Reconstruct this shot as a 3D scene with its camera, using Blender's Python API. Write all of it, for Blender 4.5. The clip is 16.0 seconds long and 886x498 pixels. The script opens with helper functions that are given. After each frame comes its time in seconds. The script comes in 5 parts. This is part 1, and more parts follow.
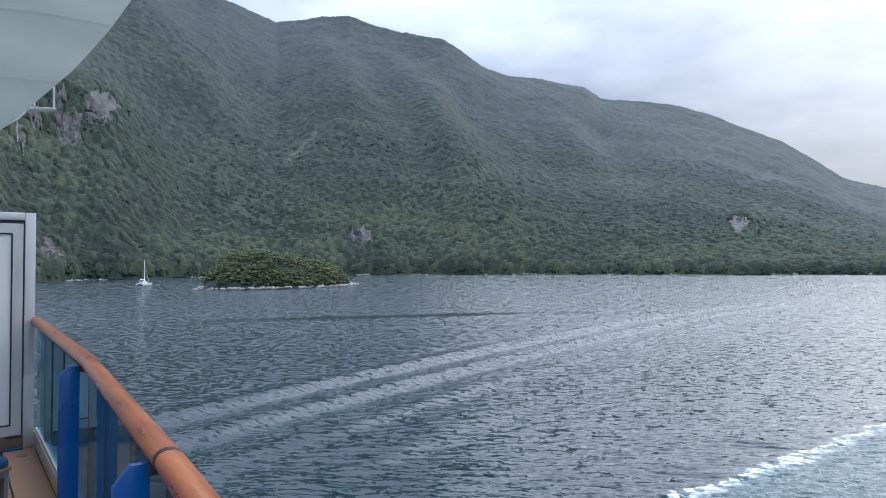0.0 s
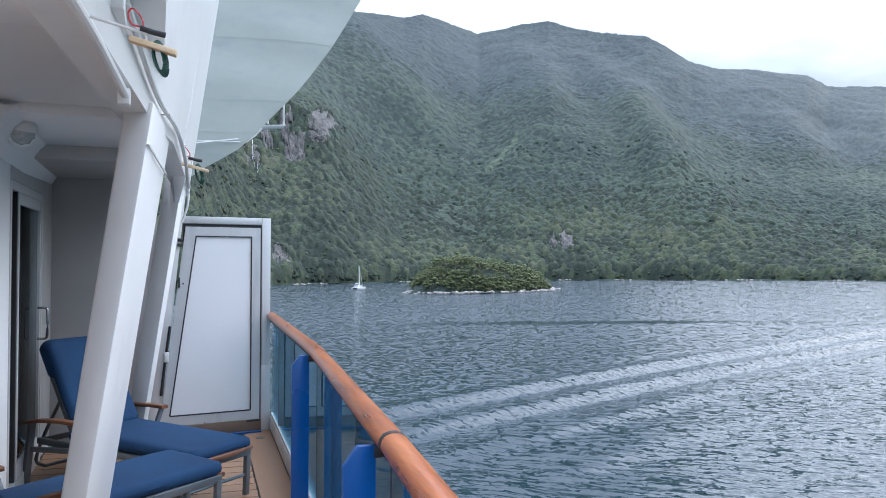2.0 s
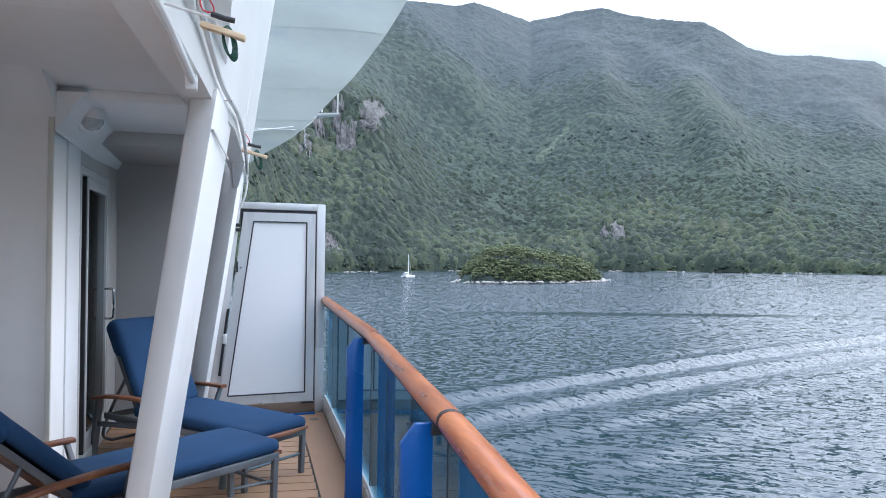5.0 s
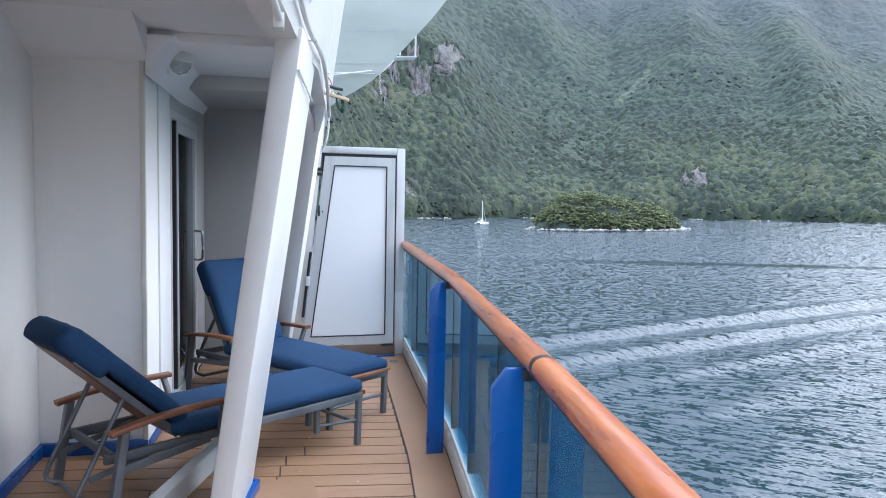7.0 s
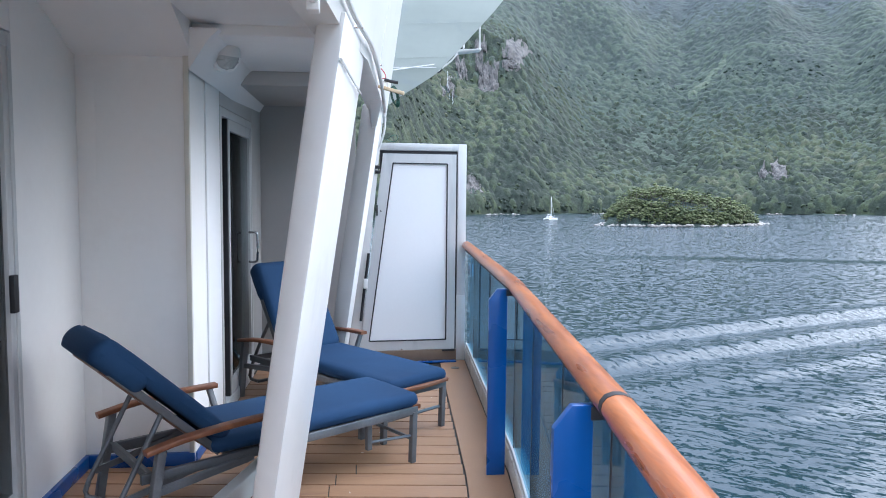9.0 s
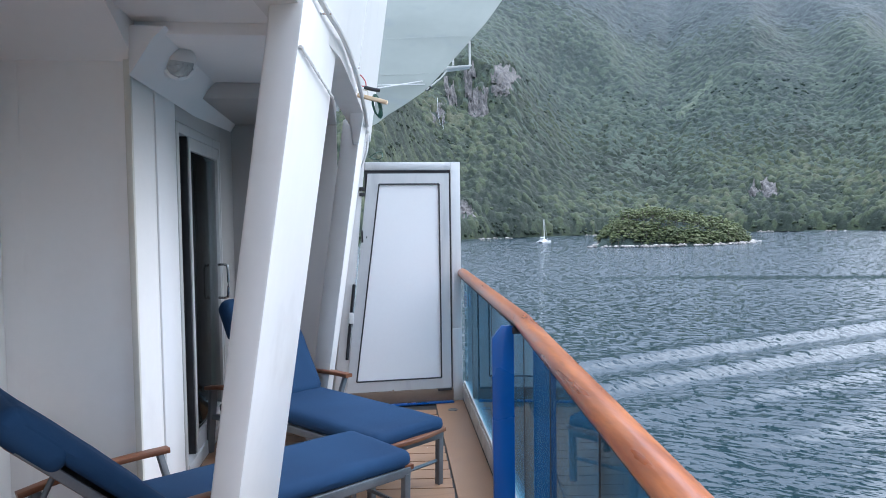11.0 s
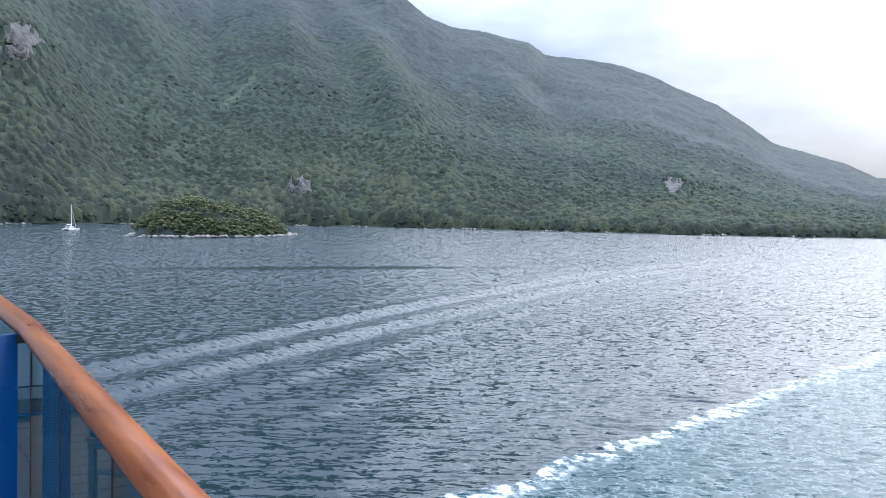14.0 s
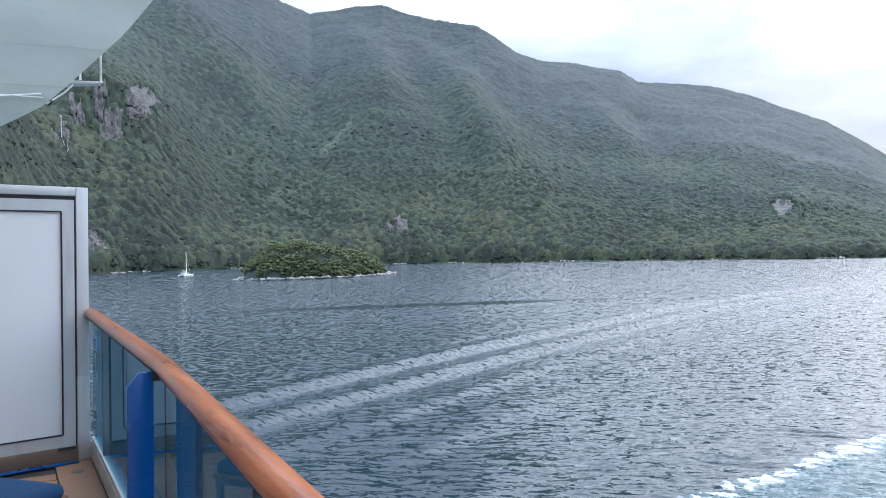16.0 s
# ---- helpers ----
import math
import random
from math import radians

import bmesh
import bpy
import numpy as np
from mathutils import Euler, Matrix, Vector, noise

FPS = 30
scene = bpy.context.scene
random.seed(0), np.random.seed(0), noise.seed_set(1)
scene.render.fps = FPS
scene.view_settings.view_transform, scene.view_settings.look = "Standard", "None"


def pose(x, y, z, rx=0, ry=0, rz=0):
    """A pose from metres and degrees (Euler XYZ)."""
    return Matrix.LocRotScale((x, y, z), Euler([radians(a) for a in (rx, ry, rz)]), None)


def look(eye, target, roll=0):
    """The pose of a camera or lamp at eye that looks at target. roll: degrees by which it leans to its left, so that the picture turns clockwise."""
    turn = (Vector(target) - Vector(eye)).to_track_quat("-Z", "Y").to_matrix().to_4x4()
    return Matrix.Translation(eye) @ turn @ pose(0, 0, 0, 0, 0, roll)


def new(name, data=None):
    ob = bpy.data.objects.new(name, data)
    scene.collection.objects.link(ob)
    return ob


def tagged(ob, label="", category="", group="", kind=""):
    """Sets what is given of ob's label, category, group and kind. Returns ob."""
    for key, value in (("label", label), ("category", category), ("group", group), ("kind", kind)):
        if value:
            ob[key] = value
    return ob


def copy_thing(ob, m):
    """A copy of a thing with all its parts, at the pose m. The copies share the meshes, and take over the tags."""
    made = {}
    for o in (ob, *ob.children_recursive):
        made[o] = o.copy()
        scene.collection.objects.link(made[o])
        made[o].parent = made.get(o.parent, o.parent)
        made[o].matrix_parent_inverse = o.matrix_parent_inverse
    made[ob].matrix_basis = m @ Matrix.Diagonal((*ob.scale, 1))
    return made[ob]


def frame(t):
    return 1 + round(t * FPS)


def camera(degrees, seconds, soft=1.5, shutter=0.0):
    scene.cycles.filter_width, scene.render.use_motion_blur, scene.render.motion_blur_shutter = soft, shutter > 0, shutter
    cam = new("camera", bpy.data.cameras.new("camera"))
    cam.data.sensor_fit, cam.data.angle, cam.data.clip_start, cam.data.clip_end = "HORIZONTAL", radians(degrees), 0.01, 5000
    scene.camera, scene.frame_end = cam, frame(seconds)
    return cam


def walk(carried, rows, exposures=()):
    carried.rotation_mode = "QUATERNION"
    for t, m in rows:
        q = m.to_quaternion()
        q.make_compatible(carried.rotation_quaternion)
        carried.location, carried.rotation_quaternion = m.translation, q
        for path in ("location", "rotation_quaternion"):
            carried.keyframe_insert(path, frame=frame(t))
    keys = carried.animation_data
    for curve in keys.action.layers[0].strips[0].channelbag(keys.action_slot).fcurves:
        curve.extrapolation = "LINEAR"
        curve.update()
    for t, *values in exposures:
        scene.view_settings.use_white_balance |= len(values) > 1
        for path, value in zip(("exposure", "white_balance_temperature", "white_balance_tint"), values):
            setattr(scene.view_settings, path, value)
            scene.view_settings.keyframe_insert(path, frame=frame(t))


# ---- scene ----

# ---- camera and its walk ----
cam = camera(62.5, 16.0, soft=0.95)
PATH = [
    (0, (-1.055, -7.239, 1.581), (0.166, -5.654, 1.614), -0.36),
    (0.5, (-1.070, -7.241, 1.581), (0.030, -5.572, 1.631), -0.27),
    (1, (-1.057, -7.184, 1.549), (-0.097, -5.430, 1.611), -0.76),
    (1.5, (-1.063, -7.157, 1.541), (-0.256, -5.328, 1.601), -0.76),
    (2, (-1.069, -7.167, 1.535), (-0.322, -5.312, 1.586), -0.44),
    (2.5, (-1.071, -7.178, 1.521), (-0.387, -5.299, 1.557), -0.53),
    (3, (-1.069, -7.175, 1.522), (-0.417, -5.284, 1.553), -0.32),
    (3.5, (-1.077, -7.172, 1.524), (-0.438, -5.278, 1.565), -0.01),
    (6, (-1.111, -7.188, 1.500), (-0.527, -5.275, 1.464), -0.10),
    (6.5, (-1.107, -7.182, 1.497), (-0.593, -5.251, 1.415), -0.58),
    (7, (-1.141, -7.100, 1.495), (-0.715, -5.150, 1.370), 0.55),
    (7.5, (-1.168, -6.968, 1.481), (-0.774, -5.015, 1.304), 0.56),
    (8, (-1.160, -6.895, 1.494), (-0.816, -4.933, 1.320), 0.68),
    (8.5, (-1.093, -6.853, 1.518), (-0.838, -4.876, 1.361), 0.51),
    (11, (-0.941, -6.138, 1.498), (-0.681, -4.156, 1.431), -1.31),
    (11.5, (-1.028, -5.999, 1.504), (-0.497, -4.071, 1.447), 0.02),
    (12, (-1.057, -5.924, 1.495), (-0.386, -4.041, 1.452), 0.98),
    (12.5, (-1.047, -5.976, 1.508), (-0.226, -4.154, 1.417), 0.53),
    (13, (-0.984, -6.033, 1.518), (0.071, -4.337, 1.409), 0.73),
    (13.5, (-0.944, -6.128, 1.527), (0.324, -4.585, 1.432), 1.42),
    (14, (-0.894, -6.143, 1.536), (0.453, -4.667, 1.442), 1.13),
    (14.5, (-0.891, -6.075, 1.518), (0.433, -4.577, 1.440), 0.43),
    (15, (-0.878, -6.064, 1.512), (0.393, -4.521, 1.453), -0.10),
    (15.5, (-0.909, -6.037, 1.499), (0.300, -4.444, 1.473), -1.07),
    (16, (-0.921, -6.028, 1.506), (0.220, -4.385, 1.508), -1.12),
]
EXPOSURES = [(t, e, 5480, 10) for t, e in ((0, 0.38), (0.5, 0.56), (1.0, 0.68), (2.0, 0.94), (3.5, 1.1), (6.5, 1.25), (7.5, 1.38), (8.5, 1.40), (11.5, 1.16), (12.5, 1.1), (14.0, 0.76), (16, 0.78))]
walk(cam, [(t, look(eye, target, roll)) for t, eye, target, roll in PATH], EXPOSURES)

# ---- world and sun: a bright overcast ----
SUN_EL, SUN_AZ = 34.0, 78.0   # degrees; azimuth from +y towards +x
world = bpy.data.worlds.new("overcast_sky")
scene.world = world
world.use_nodes = True
wn, wl = world.node_tree.nodes, world.node_tree.links
wn.clear()
w_out, w_bg = wn.new("ShaderNodeOutputWorld"), wn.new("ShaderNodeBackground")
w_sky = wn.new("ShaderNodeTexSky")
w_sky.sky_type, w_sky.sun_disc = "NISHITA", False
w_sky.sun_elevation, w_sky.sun_rotation = radians(SUN_EL), radians(SUN_AZ)
w_sky.dust_density, w_sky.air_density = 3.0, 1.2
w_gain = wn.new("ShaderNodeVectorMath"); w_gain.operation = "SCALE"; w_gain.inputs["Scale"].default_value = 0.10
wl.new(w_sky.outputs[0], w_gain.inputs[0])
w_co, w_map = wn.new("ShaderNodeTexCoord"), wn.new("ShaderNodeMapping")
w_map.inputs["Scale"].default_value = (1.0, 1.0, 2.6)
wl.new(w_co.outputs["Generated"], w_map.inputs["Vector"])
w_n = wn.new("ShaderNodeTexNoise")
w_n.inputs["Scale"].default_value, w_n.inputs["Detail"].default_value, w_n.inputs["Roughness"].default_value = 1.9, 6.0, 0.55
wl.new(w_map.outputs[0], w_n.inputs["Vector"])
w_r = wn.new("ShaderNodeValToRGB")
w_r.color_ramp.elements[0].position, w_r.color_ramp.elements[0].color = 0.36, (0.34, 0.37, 0.43, 1)
w_r.color_ramp.elements[1].position, w_r.color_ramp.elements[1].color = 0.62, (0.80, 0.80, 0.82, 1)
wl.new(w_n.outputs["Fac"], w_r.inputs[0])
w_mix = wn.new("ShaderNodeMixRGB"); w_mix.inputs[0].default_value = 0.82
wl.new(w_gain.outputs[0], w_mix.inputs[1]); wl.new(w_r.outputs[0], w_mix.inputs[2])
# an overcast sky is three times brighter overhead than at the horizon
w_sep = wn.new("ShaderNodeSeparateXYZ"); wl.new(w_co.outputs["Generated"], w_sep.inputs[0])
w_cie = wn.new("ShaderNodeMapRange")
for k, v in (("From Min", 0.0), ("From Max", 1.0), ("To Min", 0.52), ("To Max", 3.95)):
    w_cie.inputs[k].default_value = v
w_up = wn.new("ShaderNodeMath"); w_up.operation = "POWER"; w_up.use_clamp = True; w_up.inputs[1].default_value = 1.4
wl.new(w_sep.outputs["Z"], w_up.inputs[0]); wl.new(w_up.outputs[0], w_cie.inputs["Value"])
wl.new(w_cie.outputs[0], w_bg.inputs[1])
wl.new(w_mix.outputs[0], w_bg.inputs[0])
wl.new(w_bg.outputs[0], w_out.inputs[0])

sun = new("sun", bpy.data.lights.new("sun", "SUN"))
sun.data.energy, sun.data.angle, sun.data.color = 0.90, radians(70), (1.0, 0.96, 0.90)
_e, _a = radians(SUN_EL), radians(SUN_AZ)
sun.matrix_world = look((0, 0, 60), (-math.sin(_a) * math.cos(_e), -math.cos(_a) * math.cos(_e), 60 - math.sin(_e)))

# ---- materials ----
def surface(name, c1, c2, scale=3.0, rough=0.5, bump=0.1, metal=0.0, fine=60.0, stretch=(1, 1, 1), vary=0.0, island=False,
            spec=0.5, dist=0.01, detail=4.0, stain=None, coat=0.0, grain=0.3):
    """Two-scale procedural surface: c1 to c2 by a broad noise, fine grain in colour and relief, optional stain colour."""
    m = bpy.data.materials.new(name)
    m.use_nodes = True
    n, l = m.node_tree.nodes, m.node_tree.links
    b = n["Principled BSDF"]
    co, mp = n.new("ShaderNodeTexCoord"), n.new("ShaderNodeMapping")
    mp.inputs["Scale"].default_value = stretch
    l.new(co.outputs["Object"], mp.inputs["Vector"])
    big, small = n.new("ShaderNodeTexNoise"), n.new("ShaderNodeTexNoise")
    big.inputs["Scale"].default_value, big.inputs["Detail"].default_value = scale, detail
    small.inputs["Scale"].default_value, small.inputs["Detail"].default_value = fine, 3.0
    l.new(mp.outputs[0], big.inputs["Vector"]); l.new(mp.outputs[0], small.inputs["Vector"])
    ramp = n.new("ShaderNodeValToRGB")
    ramp.color_ramp.elements[0].position, ramp.color_ramp.elements[1].position = 0.33, 0.67
    ramp.color_ramp.elements[0].color, ramp.color_ramp.elements[1].color = (*c1, 1), (*c2, 1)
    l.new(big.outputs["Fac"], ramp.inputs[0])
    last = ramp.outputs[0]
    if stain:
        sn = n.new("ShaderNodeTexNoise")
        sn.inputs["Scale"].default_value, sn.inputs["Detail"].default_value = scale * 2.7, 8.0
        l.new(mp.outputs[0], sn.inputs["Vector"])
        sr = n.new("ShaderNodeMapRange")
        sr.inputs["From Min"].default_value, sr.inputs["From Max"].default_value = 0.58, 0.75
        l.new(sn.outputs["Fac"], sr.inputs["Value"])
        mx = n.new("ShaderNodeMixRGB"); mx.inputs[2].default_value = (*stain, 1)
        l.new(sr.outputs[0], mx.inputs[0]); l.new(last, mx.inputs[1])
        last = mx.outputs[0]
    hv = n.new("ShaderNodeHueSaturation")
    l.new(last, hv.inputs["Color"])
    add = n.new("ShaderNodeMath"); add.operation = "MULTIPLY_ADD"
    l.new(small.outputs["Fac"], add.inputs[0]); add.inputs[1].default_value, add.inputs[2].default_value = grain, 1 - grain / 2
    if vary:
        if island:
            src = n.new("ShaderNodeNewGeometry").outputs["Random Per Island"]
        else:
            src = n.new("ShaderNodeObjectInfo").outputs["Random"]
        ma = n.new("ShaderNodeMath"); ma.operation = "MULTIPLY_ADD"
        l.new(src, ma.inputs[0]); ma.inputs[1].default_value, ma.inputs[2].default_value = vary, 1 - vary / 2
        mu = n.new("ShaderNodeMath"); mu.operation = "MULTIPLY"
        l.new(ma.outputs[0], mu.inputs[0]); l.new(add.outputs[0], mu.inputs[1])
        l.new(mu.outputs[0], hv.inputs["Value"])
    else:
        l.new(add.outputs[0], hv.inputs["Value"])
    l.new(hv.outputs[0], b.inputs["Base Color"])
    rr = n.new("ShaderNodeMapRange")
    rr.inputs["To Min"].default_value, rr.inputs["To Max"].default_value = max(rough - 0.1, 0.02), min(rough + 0.12, 1.0)
    l.new(big.outputs["Fac"], rr.inputs["Value"]); l.new(rr.outputs[0], b.inputs["Roughness"])
    b.inputs["Metallic"].default_value = metal
    b.inputs["Specular IOR Level"].default_value = spec
    b.inputs["Coat Weight"].default_value = coat
    if bump:
        bm_ = n.new("ShaderNodeBump")
        bm_.inputs["Strength"].default_value, bm_.inputs["Distance"].default_value = bump, dist
        l.new(small.outputs["Fac"], bm_.inputs["Height"]); l.new(bm_.outputs[0], b.inputs["Normal"])
    return m


WHITE = surface("white_marine_paint", (0.66, 0.645, 0.62), (0.72, 0.705, 0.68), 0.9, 0.34, 0.12, fine=16, dist=0.003, stain=(0.59, 0.57, 0.54), grain=0.05)
CEIL = surface("ceiling_paint", (0.79, 0.78, 0.76), (0.84, 0.83, 0.81), 0.8, 0.36, 0.10, fine=9, dist=0.003, grain=0.04)
WALLPAINT = surface("cabin_wall_paint", (0.85, 0.83, 0.80), (0.89, 0.87, 0.84), 0.7, 0.38, 0.06, fine=22, dist=0.002, grain=0.04, stain=(0.83, 0.80, 0.77))
# grey of the recess walls; on the dropped ceiling it stands for shade
GREYWALL = surface("recess_grey_with_shade", (0.40, 0.385, 0.37), (0.45, 0.435, 0.415), 0.8, 0.45, 0.06, fine=22, dist=0.002, grain=0.05)
GREENGREY = surface("pale_green_grey_paint", (0.31, 0.335, 0.295), (0.375, 0.40, 0.355), 0.7, 0.35, 0.10, fine=8, dist=0.004, stain=(0.30, 0.33, 0.315), stretch=(1, 1, 2.2), grain=0.06)
ALU = surface("brushed_aluminium", (0.54, 0.54, 0.53), (0.62, 0.62, 0.61), 2.0, 0.42, 0.05, metal=0.3, fine=90, stretch=(1, 1, 0.2), dist=0.001, grain=0.08, stain=(0.40, 0.41, 0.42))
SHEET = surface("divider_sheet", (0.79, 0.785, 0.775), (0.83, 0.825, 0.815), 0.8, 0.32, 0.0, fine=40, grain=0.03)
RUBBER = surface("black_rubber", (0.012, 0.012, 0.014), (0.025, 0.025, 0.028), 8, 0.6, 0.1)
BLUEPAINT = surface("blue_gloss_paint", (0.006, 0.058, 0.225), (0.009, 0.075, 0.275), 2.0, 0.28, 0.1, fine=45, dist=0.002, stain=(0.012, 0.07, 0.29), grain=0.1)
CUSHION = surface("navy_blue_canvas", (0.015, 0.041, 0.094), (0.021, 0.054, 0.117), 3.0, 0.85, 0.35, fine=380, dist=0.002, spec=0.2)
STEELGREY = surface("grey_powder_coat", (0.11, 0.115, 0.12), (0.17, 0.175, 0.18), 4.0, 0.42, 0.1, metal=0.35, fine=90)
TEAKARM = surface("oiled_teak", (0.13, 0.046, 0.020), (0.25, 0.10, 0.042), 9.0, 0.45, 0.2, fine=120, stretch=(1, 0.25, 1), dist=0.002)
RAILWOOD = surface("varnished_teak", (0.235, 0.055, 0.012), (0.46, 0.148, 0.038), 18.0, 0.29, 0.35, fine=140, stretch=(1, 0.10, 1), dist=0.002, stain=(0.24, 0.065, 0.026), coat=0.22, detail=7, grain=0.5)
DECK = surface("composite_teak_deck", (0.27, 0.148, 0.078), (0.35, 0.20, 0.112), 5.0, 0.45, 0.2, fine=110, stretch=(0.15, 1, 1), dist=0.002, vary=0.10, stain=(0.23, 0.125, 0.07))
MARGIN = surface("deck_margin_board", (0.26, 0.148, 0.082), (0.32, 0.185, 0.105), 2.5, 0.42, 0.15, fine=90, dist=0.002, stain=(0.27, 0.15, 0.085))
CAULK = surface("deck_caulking", (0.03, 0.028, 0.026), (0.05, 0.046, 0.042), 8, 0.6, 0.1)
KERB = surface("worn_grey_coaming", (0.40, 0.39, 0.37), (0.55, 0.54, 0.52), 5.0, 0.5, 0.3, fine=60, stain=(0.24, 0.21, 0.18))
CHROME = surface("satin_steel", (0.62, 0.63, 0.64), (0.70, 0.71, 0.72), 3, 0.22, 0.05, metal=0.95)
THRESHOLD = surface("worn_threshold_board", (0.15, 0.10, 0.068), (0.20, 0.135, 0.092), 2.5, 0.5, 0.15, fine=90, dist=0.002)
CREAM = surface("cream_sealant_trim", (0.66, 0.63, 0.55), (0.74, 0.71, 0.63), 4.0, 0.5, 0.05, grain=0.05)
PALEWOOD = surface("bare_pine", (0.62, 0.46, 0.28), (0.74, 0.58, 0.38), 12, 0.6, 0.2, stretch=(0.2, 1, 1))
GREENROPE = surface("green_cable", (0.008, 0.05, 0.03), (0.02, 0.09, 0.06), 20, 0.5, 0.2)
REDCABLE = surface("red_cable", (0.40, 0.03, 0.04), (0.50, 0.05, 0.06), 20, 0.45, 0.1)
LAMPGLASS = surface("frosted_lamp_glass", (0.45, 0.47, 0.46), (0.55, 0.57, 0.56), 8, 0.25, 0.1)
NOTICE = surface("pale_blue_notice", (0.30, 0.48, 0.66), (0.34, 0.52, 0.70), 6, 0.4, 0.0)
HULLWHITE = surface("white_hull_paint", (0.72, 0.73, 0.74), (0.80, 0.81, 0.82), 0.3, 0.4, 0.1, fine=8)
# near-black base colour stands in for the darkness of an unlit cabin
DARKROOM = surface("cabin_interior_darkened", (0.04, 0.038, 0.036), (0.07, 0.066, 0.062), 1.2, 0.8, 0.0)
GELCOAT = surface("white_gelcoat", (0.80, 0.80, 0.80), (0.86, 0.86, 0.86), 1.0, 0.25, 0.0)
TINTED = surface("smoked_window", (0.02, 0.022, 0.025), (0.03, 0.032, 0.036), 1.0, 0.1, 0.0)
ROCK = surface("pale_shore_rock", (0.27, 0.245, 0.22), (0.44, 0.41, 0.375), 0.35, 0.85, 0.8, fine=2.5, dist=0.5, vary=0.5, island=True, stain=(0.14, 0.13, 0.12))
CLIFF = surface("weathered_cliff_rock", (0.045, 0.046, 0.044), (0.17, 0.155, 0.145), 0.16, 0.9, 1.0, fine=0.6, dist=2.0, stretch=(1, 1, 0.3), stain=(0.06, 0.07, 0.06), detail=9, grain=0.7)
FALLS = surface("white_falling_water", (0.45, 0.47, 0.48), (0.60, 0.62, 0.63), 0.3, 0.5, 0.2, fine=2)
# ground colour lightened to offset the dark of gaps between crowns
SOIL = surface("forest_floor_lightened", (0.046, 0.062, 0.053), (0.070, 0.088, 0.073), 0.02, 0.95, 0.6, fine=0.4, dist=3.0, spec=0.1)


def foliage(name, dark, mid, light, grey, scale, crown=True, mottle=1.9):
    """Leaf colour that changes from crown to crown and in drifts over the slope."""
    m = bpy.data.materials.new(name)
    m.use_nodes = True
    n, l = m.node_tree.nodes, m.node_tree.links
    b = n["Principled BSDF"]
    geo, co = n.new("ShaderNodeNewGeometry"), n.new("ShaderNodeTexCoord")
    big, fine = n.new("ShaderNodeTexNoise"), n.new("ShaderNodeTexNoise")
    big.inputs["Scale"].default_value, big.inputs["Detail"].default_value = scale, 5.0
    fine.inputs["Scale"].default_value, fine.inputs["Detail"].default_value, fine.inputs["Roughness"].default_value = 0.30, 5.0, 0.62
    l.new(co.outputs["Object"], big.inputs["Vector"]); l.new(co.outputs["Object"], fine.inputs["Vector"])
    s = n.new("ShaderNodeMath"); s.operation = "MULTIPLY_ADD"
    att = n.new("ShaderNodeAttribute"); att.attribute_name = "tone"
    l.new(att.outputs["Fac"] if crown else geo.outputs["Random Per Island"], s.inputs[0]); s.inputs[1].default_value = 0.62
    l.new(big.outputs["Fac"], s.inputs[2])
    sub = n.new("ShaderNodeMath"); sub.operation = "SUBTRACT"; sub.inputs[1].default_value = 0.31
    l.new(s.outputs[0], sub.inputs[0])
    r = n.new("ShaderNodeValToRGB")
    r.color_ramp.elements[0].position, r.color_ramp.elements[0].color = 0.22, (*dark, 1)
    r.color_ramp.elements[1].position, r.color_ramp.elements[1].color = 0.5, (*mid, 1)
    e = r.color_ramp.elements.new(0.72); e.color = (*light, 1)
    e = r.color_ramp.elements.new(0.86); e.color = (*grey, 1)
    l.new(sub.outputs[0], r.inputs[0])
    hv = n.new("ShaderNodeHueSaturation"); l.new(r.outputs[0], hv.inputs["Color"])
    mv = n.new("ShaderNodeMath"); mv.operation = "MULTIPLY_ADD"
    l.new(fine.outputs["Fac"], mv.inputs[0]); mv.inputs[1].default_value, mv.inputs[2].default_value = mottle, 1.0 - mottle / 2
    l.new(mv.outputs[0], hv.inputs["Value"])
    l.new(hv.outputs[0], b.inputs["Base Color"])
    b.inputs["Roughness"].default_value, b.inputs["Specular IOR Level"].default_value = 0.75, 0.25
    bp = n.new("ShaderNodeBump"); bp.inputs["Strength"].default_value, bp.inputs["Distance"].default_value = 0.55, 1.6
    l.new(fine.outputs["Fac"], bp.inputs["Height"]); l.new(bp.outputs[0], b.inputs["Normal"])
    return m


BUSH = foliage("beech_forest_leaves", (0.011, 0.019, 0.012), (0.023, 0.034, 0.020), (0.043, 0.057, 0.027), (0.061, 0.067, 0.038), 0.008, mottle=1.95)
# greyer, bluer colours with weaker mottling put distance haze into the farther leaves
SLOPE = foliage("slope_leaves_hazed", (0.015, 0.026, 0.021), (0.024, 0.038, 0.028), (0.037, 0.054, 0.036), (0.047, 0.061, 0.043), 0.005, mottle=1.5)
UPLAND = foliage("ridge_leaves_more_hazed", (0.023, 0.033, 0.034), (0.029, 0.041, 0.041), (0.035, 0.049, 0.045), (0.041, 0.054, 0.050), 0.004, mottle=1.0)
SCRUB = foliage("young_slip_scrub", (0.042, 0.058, 0.040), (0.056, 0.075, 0.049), (0.072, 0.091, 0.057), (0.084, 0.098, 0.068), 0.02)
ISLE = foliage("island_scrub_leaves", (0.057, 0.074, 0.034), (0.086, 0.105, 0.045), (0.125, 0.143, 0.061), (0.146, 0.152, 0.081), 0.05, False, mottle=1.2)
BARK = surface("grey_bark", (0.10, 0.085, 0.07), (0.17, 0.15, 0.125), 2.0, 0.9, 0.5, fine=12)


